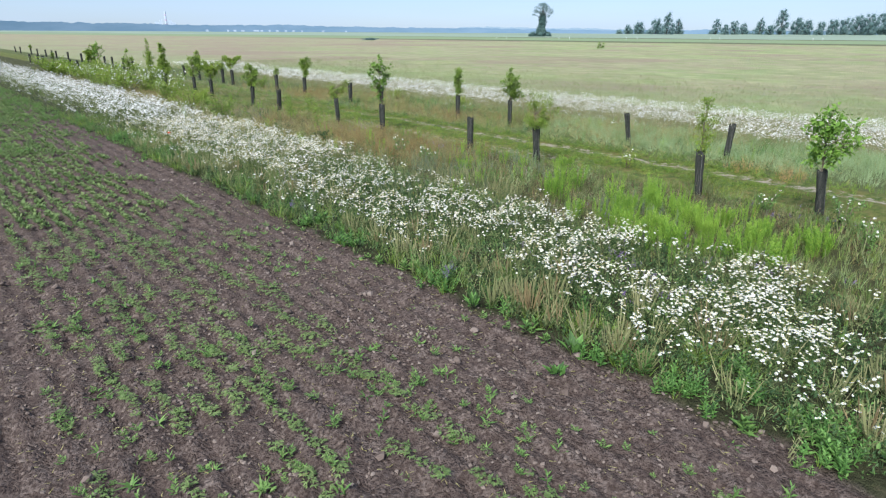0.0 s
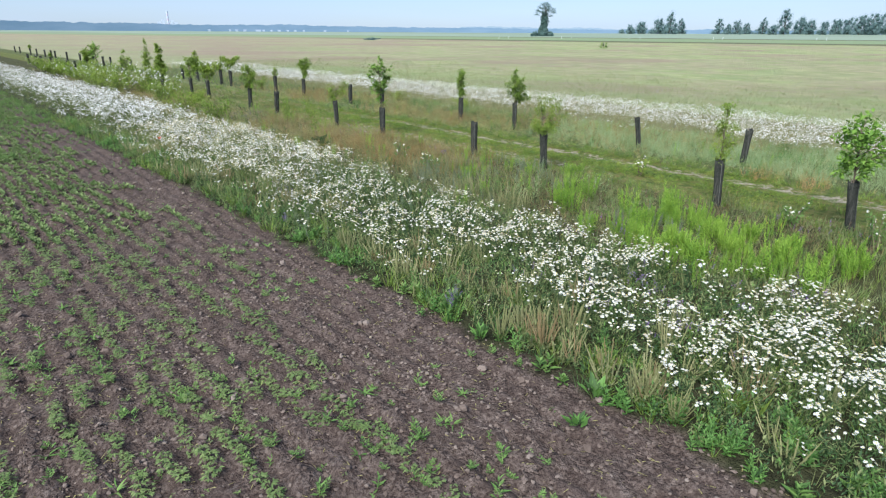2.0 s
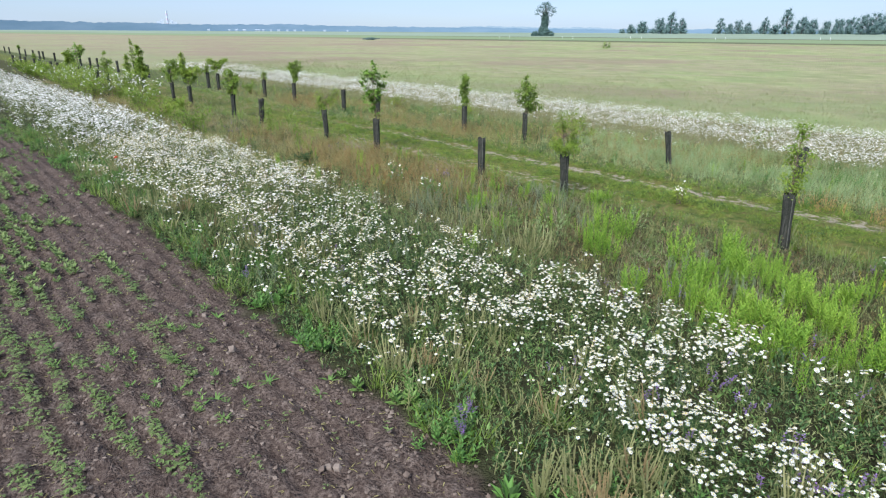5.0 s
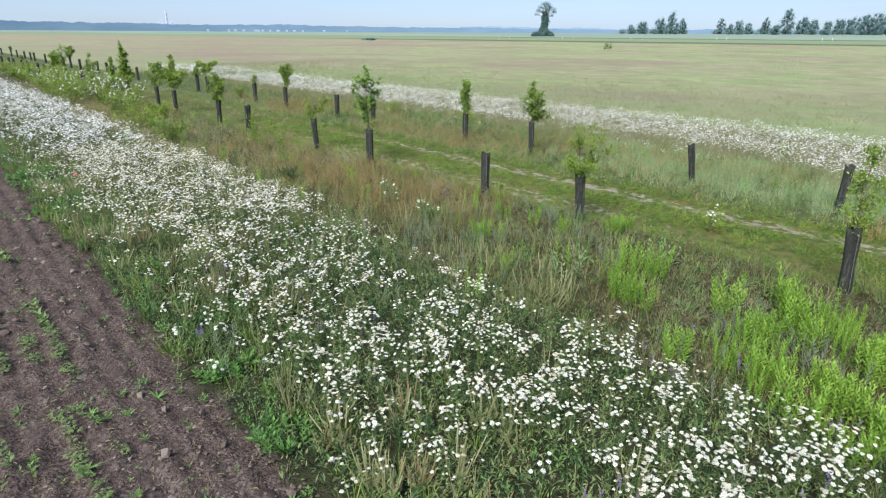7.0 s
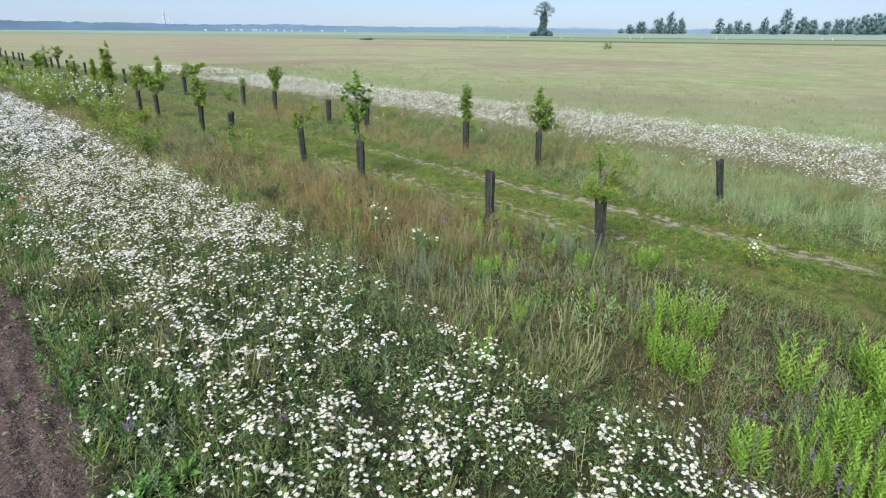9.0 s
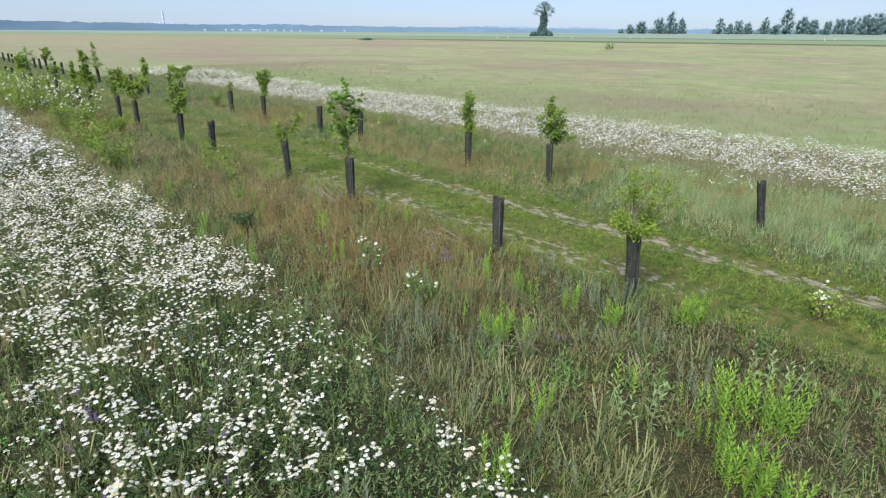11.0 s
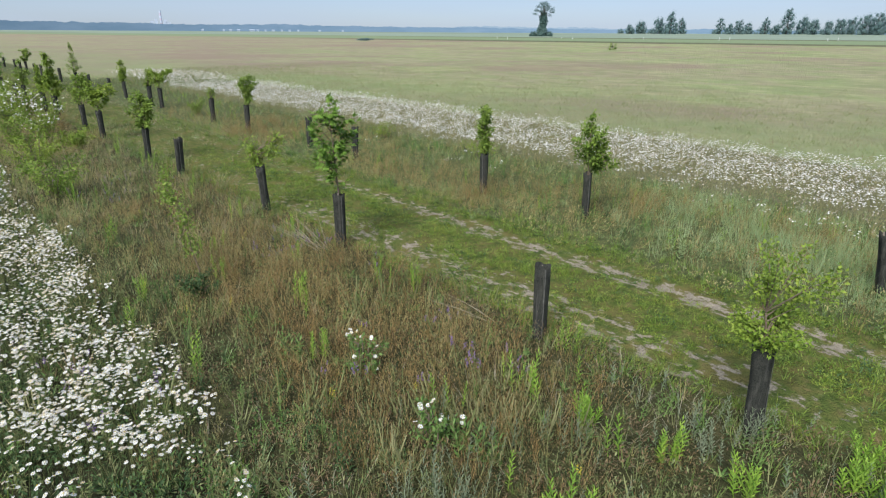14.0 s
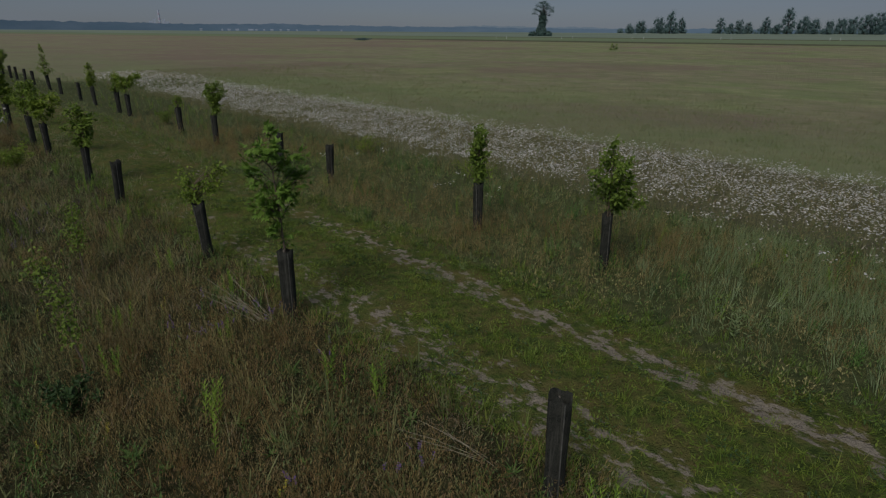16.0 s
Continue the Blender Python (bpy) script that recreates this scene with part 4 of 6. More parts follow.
scatter("dead_stems", [tuft(R, 6, 0.34, 0.005, 0, 0.8, 2, 0.3, 0.12) for _ in range(4)],
        spread(10.4, 16.0, 5, 17, 15, 113, lambda x, y: rough_share(x, y) * np.clip((value_noise(x, y, 1.2, 48) - 0.35) * 3, 0, 1)), [STALK],
        "bleached dead stems tangled in the herbs", "dry stems", (0.6, 1.2), 0.2, 114)

scatter("silvery_stand", [plume(R, 0.5, 26, 0.055, 0.009) for _ in range(5)],
        clusters(11.3, 14.2, 10.8, 14.6, 5.0, 5, 0.16, 115, lambda x, y: np.clip(1.3 - np.hypot((x - 12.6) / 1.5, (y - 12.9) / 1.5), 0, 1)), [SILVER],
        "stand of thin silvery grey-green stalks with narrow leaves", "herbs", (0.7, 1.15), 0.16, 116)

scatter("buff_drifts", [tuft(R, 10, 0.44, 0.010, (0, 0, 1, 2)[k % 4], 0.45, 1, 0.35, 0.16) for k in range(8)],
        spread(10.6, 16.5, 17, 64, 9, 119, lambda x, y: rough_share(x, y) * np.clip((y - 17) / 6, 0, 1) * np.clip((value_noise(x, y, 2.4, 50) - 0.15) * 2.4, 0.15, 1)), [BUFF, STRAW, PALE_GRASS],
        "soft buff and pale grass thick along the far strip", "grass", (0.75, 1.2), 0.2, 120)

# ---- track ----
def turf_share(x, y):
    lane = np.maximum(np.exp(-((x - TRACK_A - 0.15) / 0.6) ** 2), np.exp(-((x - TRACK_B) / 0.5) ** 2))
    return np.clip(0.95 - 0.85 * lane + 1.5 * (value_noise(x, y, 0.5, 17) - 0.5), 0.02, 1) * np.clip((60 - y) / 40, 0.15, 1)


scatter("track_turf", [tuft(R, 8, 0.10, 0.008, 0, 0.7, 1, 0.4, 0.07) for _ in range(5)] + [rosette(R, 6, 0.07, 0.018, 0, 0.4) for _ in range(2)],
        spread(15.9, 19.6, 5, 34, 112, 71, turf_share), [MOSSY], "short mossy turf on the farm track", "grass", (0.6, 1.5), 0.1, 72)
scatter("track_moss", [low_leaves(R, 16, 0.14, 0.05, 0.02, k % 3, 0.08) for k in range(6)],
        spread(15.9, 19.7, 6, 30, 62, 109, lambda x, y: turf_share(x, y) * np.clip((value_noise(x, y, 0.45, 46) - 0.35) * 3, 0, 1)), [MOSSY, FRESH, SHADY],
        "cushions of clover and moss on the track", "turf", (0.6, 1.3), 0.05, 110)
scatter("track_clumps", [tuft(R, 10, 0.19, 0.009, k % 2, 0.7, 2, 0.4, 0.08) for k in range(4)],
        spread(15.9, 19.8, 4, 30, 46, 79, lambda x, y: turf_share(x, y) * np.clip((value_noise(x, y, 0.7, 30) - 0.4) * 4, 0, 1)), [FRESH, MOSSY],
        "taller grass clumps on the track's middle", "grass", (0.6, 1.2), 0.15, 80)
scatter("track_edge_grass", [tuft(R, 9, 0.22, 0.01) for _ in range(4)],
        spread(15.6, 20.2, 3, 50, 38, 73, lambda x, y: np.clip(np.maximum((16.5 - x) / 0.5, 0.6 * (x - 19.0) / 0.7), 0, 1)
               + 0.25 * (np.abs(x - 17.7) < 0.5) * (value_noise(x, y, 0.8, 18) > 0.55)), [FRESH],
        "fresh green grass along the track's edges", "grass", (0.6, 1.3), 0.2, 74)

scatter("track_far_grass", [tuft(R, 10, 0.34, 0.011, k % 3, 0.5, 1, 0.4, 0.16) for k in range(6)],
        spread(15.6, 20.4, 24, 72, 9, 121, lambda x, y: np.clip((y - 24) / 12, 0, 1) * np.clip(np.abs(x - 17.9) / 1.6 - 0.1 + 0.9 * (value_noise(x, y, 2.0, 51) - 0.5), 0.04, 1)), [PALE_GRASS, GREYGREEN, BUFF],
        "pale tall grass closing in on the far track", "grass", (0.6, 1.15), 0.2, 122)

# ---- grass round the second row of trees ----
scatter("verge_grass", [tuft(R, 10, 0.36, 0.007, 0, 0.3) for _ in range(4)] + [tuft(R, 10, 0.44, 0.006, 1, 0.25) for _ in range(4)] + [tuft(R, 9, 0.38, 0.006, 2, 0.3) for _ in range(2)],
        spread(19.2, 26.2, 4, 100, 14, 81, lambda x, y: np.clip((x - 19.2) / 0.6, 0.1, 1) * thinned(y)), [GRASS, PALE_GRASS, STRAW],
        "tall grey-green and green grass beside the track", "grass", (0.7, 1.2), 0.15, 82, lambda x, y: 0.6 + 0.4 * np.clip((x - 22.0) / 1.5, 0, 1) + 0.15 * (value_noise(x, y, 1.5, 28) - 0.5))
scatter("pale_verge_grass", [tuft(R, 14, 0.46, 0.0065, k % 3, 0.35, 2, 0.3, 0.16) for k in range(6)],
        spread(20.0, 25.6, 3, 20, 40, 103, lambda x, y: np.clip((x - 20.0) / 1.4, 0, 1) * np.clip((18.2 - y + 0.6 * (x - 22.5)) / 5, 0, 1) * np.clip((value_noise(x, y, 1.4, 49) - 0.1) * 2.5, 0.2, 1)), [SAGE, PALE_GRASS, SAGE],
        "tall light green grass before the far daisies", "grass", (0.7, 1.2), 0.15, 104)
scatter("verge_russet_grass", [seeding_grass(R, 5, 0.5, 0, 1) for _ in range(4)],
        spread(19.6, 24.6, 5, 46, 15, 83, lambda x, y: np.clip((value_noise(x, y, 3.0, 20) - 0.34) * 4, 0, 1) * thinned(y) * np.clip((y - 7) / 4, 0.1, 1)), [STRAW, RUSSET],
        "brown seeding grass beside the track", "grass", (0.75, 1.2), 0.15, 84)
scatter("verge_clumps", [leafy_stalk(R, 0.4, 18, 0.075, 0.02, 0, 3) for _ in range(3)] + [tuft(R, 16, 0.42, 0.009, 1, 0.35, 2, 0.35, 0.09) for _ in range(3)],
        clusters(19.6, 25.0, 5, 38, 1.0, 4, 0.22, 101, lambda x, y: np.clip((value_noise(x, y, 1.8, 38) - 0.25) * 2.5, 0, 1)), [VIVID, SHADY],
        "lush green herb and grass clumps beside the track", "herbs", (0.6, 1.15), 0.15, 102)
scatter("verge_goldenrod", [leafy_stalk(R, 0.55, 18, 0.1, 0.02, 0, 3) for _ in range(3)],
        spread(20.5, 25, 6, 60, 0.9, 85, lambda x, y: value_noise(x, y, 2.0, 21) ** 2 * 1.6), [LIME], "bright green leafy stalks beside the track", "herbs", (0.6, 1.1), 0.12, 86)

scatter("verge_cover", [low_leaves(R, 13, 0.18, 0.06, 0.016, k % 4, 0.26) for k in range(8)],
        spread(19.3, 27.0, 5, 40, 26, 105, lambda x, y: np.clip((40 - y) / 16, 0.3, 1) * np.clip((value_noise(x, y, 1.3, 44) - 0.15) * 2, 0.25, 1)), [GREYGREEN, GRASS, WEED, STRAW],
        "low mixed herbs and old grass beside the track", "herbs", (0.7, 1.4), 0.1, 106)
scatter("verge_brown_haze", [seeding_grass(R, 9, 0.48, k % 2, 1, 0.17) for k in range(5)],
        clusters(19.7, 24.0, 10, 40, 1.0, 9, 0.5, 107, lambda x, y: np.clip((value_noise(x, y, 2.6, 45) - 0.3) * 3, 0, 1)), [STRAW, RUSSET],
        "soft brown drifts of seeding grass beside the track", "grass", (0.7, 1.15), 0.2, 108)

# ---- second daisy strip ----
def far_strip(x, y):
    w = 1.4 * (value_noise(x, y, 3.0, 22) - 0.5)
    body = np.clip((x - STRIP_IN - 0.65 + w + 1.3 * np.clip((13 - y) / 4, 0, 1)) / 1.2, 0, 1) * np.clip((STRIP_OUT - 0.6 + w - x) / 1.6, 0, 1)
    return body * np.clip((value_noise(x, y, 1.3, 23) + 0.02) * 2.2, 0.45, 1)


scatter("far_daisies", [daisy(R, 0.55, int(R.integers(6, 10)), 4, 0.030, False, False, 0.22) for _ in range(8)],
        spread(STRIP_IN - 1.8, STRIP_OUT + 1, 3, 60, 27, 91, far_strip), [PALE, PETAL, EYE, FADED],
        "broad white drift of daisies before the meadow", "daisies", (0.8, 1.25), 0.15, 92)
scatter("daisy_outliers", [daisy(R, 0.5, int(R.integers(5, 9)), 5, 0.029, False, False, 0.16) for _ in range(5)],
        clusters(STRIP_IN - 2.4, STRIP_IN + 0.8, 5, 30, 0.55, 3.5, 0.35, 125, lambda x, y: np.clip((x - STRIP_IN + 2.6) / 2.2, 0.1, 1) * np.clip((value_noise(x, y, 2.2, 55) - 0.35) * 4, 0, 1)), [GREYGREEN, PETAL, EYE, FADED],
        "loose groups of white daisies in the grass before the drift", "daisies", (0.75, 1.1), 0.15, 126)
scatter("far_daisies_beyond", [daisy(R, 0.6, 5, 5, 0.045, False, False) for _ in range(6)],
        spread(STRIP_IN - 1, STRIP_OUT + 1, 60, 78, 12, 93, far_strip), [GRASS, PETAL, EYE, FADED],
        "white daisies running on along the meadow", "daisies", (0.9, 1.3), 0.15, 94)
scatter("far_strip_grass", [tuft(R, 7, 0.36, 0.01) for _ in range(2)] + [seeding_grass(R, 3, 0.5, 1, 1) for _ in range(3)],
        spread(STRIP_IN - 0.5, STRIP_OUT + 1.0, 3, 80, 2, 95), [PALE_GRASS, RUSSET],
        "grass among the daisies before the meadow", "grass", (0.7, 1.2), 0.2, 96)

scatter("far_strip_mat", [low_leaves(R, 11, 0.26, 0.08, 0.03, k % 4, 0.42) for k in range(8)],
        spread(STRIP_IN - 1.0, STRIP_OUT + 0.4, 4, 42, 7, 117, far_strip), [TAN, GREYGREEN, STRAW, FADED],
        "withered heads and dull leaves under the far daisies", "herbs", (0.7, 1.3), 0.1, 118)

# ---- meadow ----
scatter("meadow_grass", [tuft(R, 7, 0.34, 0.010, (0, 1, 0, 0)[k % 4], 0.5, 1, 0.4, 0.3) for k in range(8)],
        spread(STRIP_OUT - 0.6, 90, 5, 90, 7.5, 97, lambda x, y: np.clip((74 - x) / 34, 0.0, 1) ** 1.5), [plant("meadow_blades", [(0.17, 0.23, 0.085), (0.26, 0.305, 0.13), (0.30, 0.265, 0.165)], 0.8, 0.45, 0.8), plant("meadow_straw", [(0.28, 0.265, 0.135), (0.30, 0.255, 0.165)], 0.8, 0.45, 0.8), GREYGREEN],
        "hazy seeding meadow grass", "grass", (0.7, 1.2), 0.2, 98)


# ---- young trees in mesh sleeves ----
def sleeve(r, height=1.2, wide=0.125, lean=(0.0, 0.0)):
    """A hollow sleeve of stiff mesh, creased round its stake, with a ragged rim."""
    s = Shape()
    n, rows = 18, 9
    phase, crease = r.uniform(0, 6.28), r.uniform(0.28, 0.45)
    rim = [height * (1 + 0.022 * math.sin(3 * a + phase) + r.normal(0, 0.008)) for a in np.arange(n) * 2 * math.pi / n]

    def ring(k, inset):
        out = []
        u = k / (rows - 1)
        for j in range(n):
            a = 2 * math.pi * j / n
            lobe = 1 - crease * max(0.0, math.cos(a - phase)) ** 6 - 0.5 * crease * max(0.0, math.cos(a - phase - 2.6)) ** 8
            w = wide * (1 + 0.10 * u - 0.06 * math.sin(u * 3.1)) * lobe * (1 + 0.035 * math.sin(9 * u + 2 * a + phase)) - inset
            z = rim[j] * u
            out.append((w * math.cos(a) + lean[0] * z, 0.82 * w * math.sin(a) + lean[1] * z, z))
        return out

    verts = [p for k in range(rows) for p in ring(k, 0.0)] + ring(rows - 1, 0.008) + ring(rows - 4, 0.012)
    faces = []
    for k in range(rows + 1):
        for j in range(n):
            a, b = k * n + j, k * n + (j + 1) % n
            faces += [(a, b, a + n), (b, b + n, a + n)]
    s.add(verts, faces)
    return s, phase


def stake(phase, wide, height, lean):
    s = Shape()
    x, y = 0.40 * wide * math.cos(phase), 0.33 * wide * math.sin(phase)
    q = 0.016
    pts = [(x + lean[0] * z, y + lean[1] * z, z) for z in (-0.05, height * 0.5, height + 0.02)]
    s.tube(pts, [q, q, q * 0.9], 5)
    return s


# Crowns as leafy masses: offset along the row's front, height over the sleeve, half width, half height, share of the leaves
CROWNS = {
    "round": [(0.0, 0.28, 0.30, 0.24, 0.2), (0.08, 0.72, 0.56, 0.34, 0.5), (0.1, 1.08, 0.42, 0.28, 0.3)],
    "double": [(0.05, 0.40, 0.27, 0.30, 0.35), (0.1, 0.98, 0.42, 0.30, 0.65)],
    "oval": [(0.0, 0.38, 0.40, 0.30, 0.4), (0.02, 0.78, 0.44, 0.32, 0.38), (0.05, 1.18, 0.17, 0.28, 0.12), (0.42, 0.22, 0.22, 0.13, 0.1)],
    "armed": [(0.0, 0.25, 0.34, 0.24, 0.35), (-0.08, 0.62, 0.40, 0.25, 0.3), (0.32, 0.72, 0.25, 0.16, 0.2), (-0.16, 1.02, 0.2, 0.2, 0.15)],
    "column": [(0.0, 0.28, 0.13, 0.28, 0.3), (0.0, 0.70, 0.17, 0.34, 0.42), (0.03, 1.10, 0.14, 0.26, 0.28)],
    "tall": [(0.0, 0.36, 0.16, 0.25, 0.09), (0.0, 0.80, 0.44, 0.14, 0.23), (-0.05, 1.15, 0.60, 0.24, 0.4), (0.0, 1.58, 0.42, 0.3, 0.28)],
    "forked": [(-0.12, 0.22, 0.17, 0.2, 0.35), (-0.2, 0.5, 0.12, 0.18, 0.2), (0.28, 0.34, 0.2, 0.14, 0.2), (0.46, 0.62, 0.15, 0.24, 0.25)],
    "wispy": [(0.0, 0.25, 0.2, 0.25, 0.4), (0.05, 0.7, 0.28, 0.3, 0.4), (0.0, 1.2, 0.12, 0.25, 0.2)],
    "spread": [(0.08, 0.24, 0.44, 0.2, 0.62), (-0.12, 0.62, 0.26, 0.2, 0.12), (0.42, 0.66, 0.34, 0.22, 0.14), (0.1, 1.0, 0.5, 0.16, 0.12)],
    "cone": [(0.0, 0.4, 0.52, 0.32, 0.42), (0.0, 0.95, 0.36, 0.34, 0.33), (0.02, 1.5, 0.2, 0.36, 0.17), (0.0, 1.95, 0.1, 0.25, 0.08)],
    "wide": [(0.0, 0.5, 0.4, 0.4, 0.4), (-0.45, 0.85, 0.4, 0.25, 0.25), (0.45, 0.8, 0.42, 0.28, 0.35)],
    "small": [(0.0, 0.2, 0.24, 0.22, 0.7), (0.08, 0.45, 0.14, 0.16, 0.3)],
}


def crown_points(r, kind, foot, count):
    """Twigs and leaf seats for a crown: (twig lines, seats with outward ways)."""
    twigs, seats = [], []
    foot = np.array(foot, float)
    rise_to = 0.4 if kind in ("spread", "forked") else 0.92 * max(z + 0.7 * h for _, z, _, h, _ in CROWNS[kind])
    leader = foot + np.array([r.normal(0, 0.05), r.normal(0, 0.05), rise_to])
    twigs.append((foot, (foot + leader) / 2 + r.normal(0, 0.02, 3), leader))
    for side, z, w, h, share in CROWNS[kind]:
        mid = foot + np.array([0.73 * side, -0.68 * side, z])
        n = max(4, int(34 * share))
        for k in range(n):
            v = r.normal(0, 1, 3)
            v = v / np.linalg.norm(v) * r.uniform(0.35, 1.08) ** 0.6
            tip = mid + v * (w, w, h)
            low = tip[2] - 0.12 - 0.5 * np.linalg.norm((tip - mid)[:2])
            root = foot + (leader - foot) * min(1.0, max(0.0, (low - foot[2]) / rise_to))
            twigs.append((root, root * 0.45 + tip * 0.55 + (0, 0, 0.03), tip))
            for _ in range(max(3, int(count * share / n))):
                q = 1.06 - 0.5 * r.random() ** 1.6
                p = root + (tip - root) * q + r.normal(0, 0.055, 3)
                seats.append((p, (p - root) * 0.5 + r.normal(0, 0.34, 3)))
    return twigs, seats


TREE_LABEL = {
    "double": "young tree with two leafy balls of crown above its sleeve",
    "armed": "young tree with uneven leafy arms above a dark sleeve",
    "round": "young tree with a round green crown above a dark mesh sleeve",
    "oval": "young tree with an oval leafy crown above a dark mesh sleeve",
    "column": "young tree with a slim column of leaves above a dark sleeve",
    "tall": "taller young tree with large green leaves above a dark sleeve",
    "forked": "short forked young tree with small leaves above a dark sleeve",
    "wispy": "thin wispy young tree with sparse leaves above a dark sleeve",
    "spread": "young tree with spreading yellow-green shoots above a dark mesh sleeve",
    "cone": "pointed young tree with light green leaves above a dark sleeve",
    "wide": "young tree with a wide airy light green crown above its sleeve",
    "small": "small leafy young tree barely over its dark sleeve",
}


def young_tree(x, y, kind, seed, leaves=420, lean=(0.0, 0.0), height=1.2, leaf=0.075, wide=0.125, tint=None):
    r = np.random.default_rng(seed)
    z = float(terrain(x, y)) - 0.03
    if kind is None:
        ob = thing("tree_guard", (x, y, z), "empty dark grey mesh tree sleeve round a wooden stake", "tree guard", "sleeves along the track")
    else:
        ob = thing("young_tree", (x, y, z), TREE_LABEL[kind], "tree", "young trees along the track")
    shell, phase = sleeve(r, height, wide, lean)
    tube = part("sleeve", shell, GUARD, ob, "dark grey mesh sleeve", True)
    part("stake", stake(phase, wide, height, lean), STAKE, tube, "weathered wooden stake")
    seam = Shape()
    turn = r.uniform(3.4, 4.6)
    across = np.array([-math.sin(turn), math.cos(turn), 0.0])
    rows = []
    for u in np.linspace(0.05, 0.985, 7):
        z, g = u * height, wide * (1.04 + 0.12 * u) * (1 + 0.02 * math.sin(9 * u))
        mid = np.array([g * math.cos(turn) + lean[0] * z, 0.86 * g * math.sin(turn) + lean[1] * z, z])
        rows += [mid - across * 0.007, mid + across * 0.007]
    seam.add(rows, [f for k in range(6) for f in ((2 * k, 2 * k + 1, 2 * k + 2), (2 * k + 1, 2 * k + 3, 2 * k + 2))])
    part("seam", seam, SEAM, tube, "pale overlapping seam")
    if kind is None:
        return ob
    foot = (lean[0] * height, lean[1] * height, height)
    twigs, seats = crown_points(r, kind, foot, int((0.75 if kind == "tall" else 2.6) * leaves))
    trunk = Shape()
    base = (0.02, 0.0, 0.0)
    trunk.tube([base, (lean[0] * height * 0.5, lean[1] * height * 0.5, height * 0.5), foot, *twigs[0][1:]], [0.024, 0.021, 0.018, 0.012, 0.004], 6)
    for a, b, c in twigs[1:]:
        trunk.tube([a, b, c], [0.008, 0.006, 0.003], 4)
    part("trunk", trunk, BARK, ob, "", True)
    crown = Shape()
    for p, d in seats:  # leaves
        d = d / (np.linalg.norm(d) + 1e-6) + np.array([0, 0, -0.25])
        ln = 1.3 * leaf * r.uniform(0.6, 1.25)
        if kind == "tall":  # hand-shaped leaves of drooping leaflets
            side = np.cross(d, (0, 0, 1.0)) / (np.linalg.norm(np.cross(d, (0, 0, 1.0))) + 1e-6)
            for j in range(-2, 3):
                crown.leaf(p, d + side * 0.55 * j + (0, 0, 0.1 - 0.12 * abs(j)), ln * (1.1 - 0.14 * abs(j)), ln * 0.34, fold=0.12)
            continue
        crown.leaf(p, d, ln, ln * r.uniform(0.5, 0.7), up=r.normal(0, 0.5, 3) + (0, 0, 1), fold=0.2)
    part("crown", crown, tint or LEAF, ob, "")
    return ob


# Each young tree: y, crown, leaves, lean in x and y, leaf length, colour; empty sleeves: those that lean (y, lean in x and y) and upright ones (y)
trees_a = [(3.75, "round", 470, -0.12, 0.11, 0.088, LEAF_BROAD), (6.6, "wispy", 520, -0.06, 0.06, 0.042, LEAF_YELLOW), (12.05, "spread", 1350, -0.05, 0.05, 0.038, LEAF_YELLOW), (20.4, "tall", 680, 0, 0, 0.10, LEAF_BROAD),
           (24, "forked", 300, -0.04, 0.04, 0.06, LEAF_YELLOW), (32.6, "armed", 620, 0.03, -0.03, 0.08, LEAF), (38.4, "wide", 700, 0, 0, 0.085, LEAF_YELLOW), (41.2, "round", 520, 0, 0, 0.08, LEAF),
           (46.8, "cone", 900, 0, 0, 0.095, LEAF_YELLOW), (49.8, "wispy", 330, -0.02, 0, 0.085, LEAF_YELLOW), (55.5, "oval", 360, 0, 0, 0.09, LEAF), (64.2, "tall", 300, -0.02, 0, 0.13, LEAF_BROAD),
           (67.8, "oval", 420, 0, 0, 0.12, LEAF_YELLOW), (85.2, "small", 120, 0, 0, 0.09, LEAF)]
leaning_a = [(15.1, -0.01, 0.01), (29.5, 0.04, -0.04), (58.5, 0, 0.05), (76.4, 0.03, 0), (94.2, 0.02, 0)]
upright_a = [73.2, 82, 91, 100]
trees_b = [(18.05, "oval", 760, -0.02, 0.02, 0.07, LEAF), (21.5, "column", 480, 0, 0, 0.075, LEAF), (36.45, "double", 520, 0.01, 0, 0.085, LEAF), (40.4, "small", 120, 0, 0, 0.07, LEAF),
           (47.9, "wide", 560, 0, 0, 0.09, LEAF_YELLOW), (49.8, "small", 160, 0, 0, 0.08, LEAF), (54.9, "wispy", 340, -0.02, 0.05, 0.09, LEAF_YELLOW), (68, "cone", 420, -0.04, 0.05, 0.08, LEAF),
           (90, "round", 330, 0, 0, 0.13, LEAF), (134, "small", 80, 0, 0, 0.14, LEAF)]
leaning_b = [(8.1, 0.02, -0.02), (12, -0.12, 0.12), (27.85, 0.02, -0.02), (31, 0.03, 0.02), (58.5, 0, 0.04), (77.5, 0.02, 0), (105, 0.03, 0), (116, 0, 0.02)]
upright_b = [64, 74, 82, 85.3, 93.7, 97, 113, 121, 128, 145, 151]


def full_row(trees, leaning, upright):
    """Trees and empty sleeves of one row, in order along y."""
    empty = [(y, None, 0, lx, ly, 0, LEAF) for y, lx, ly in leaning] + [(y, None, 0, 0.0, 0.0, 0, LEAF) for y in upright]
    return sorted(trees + empty, key=lambda row: row[0])


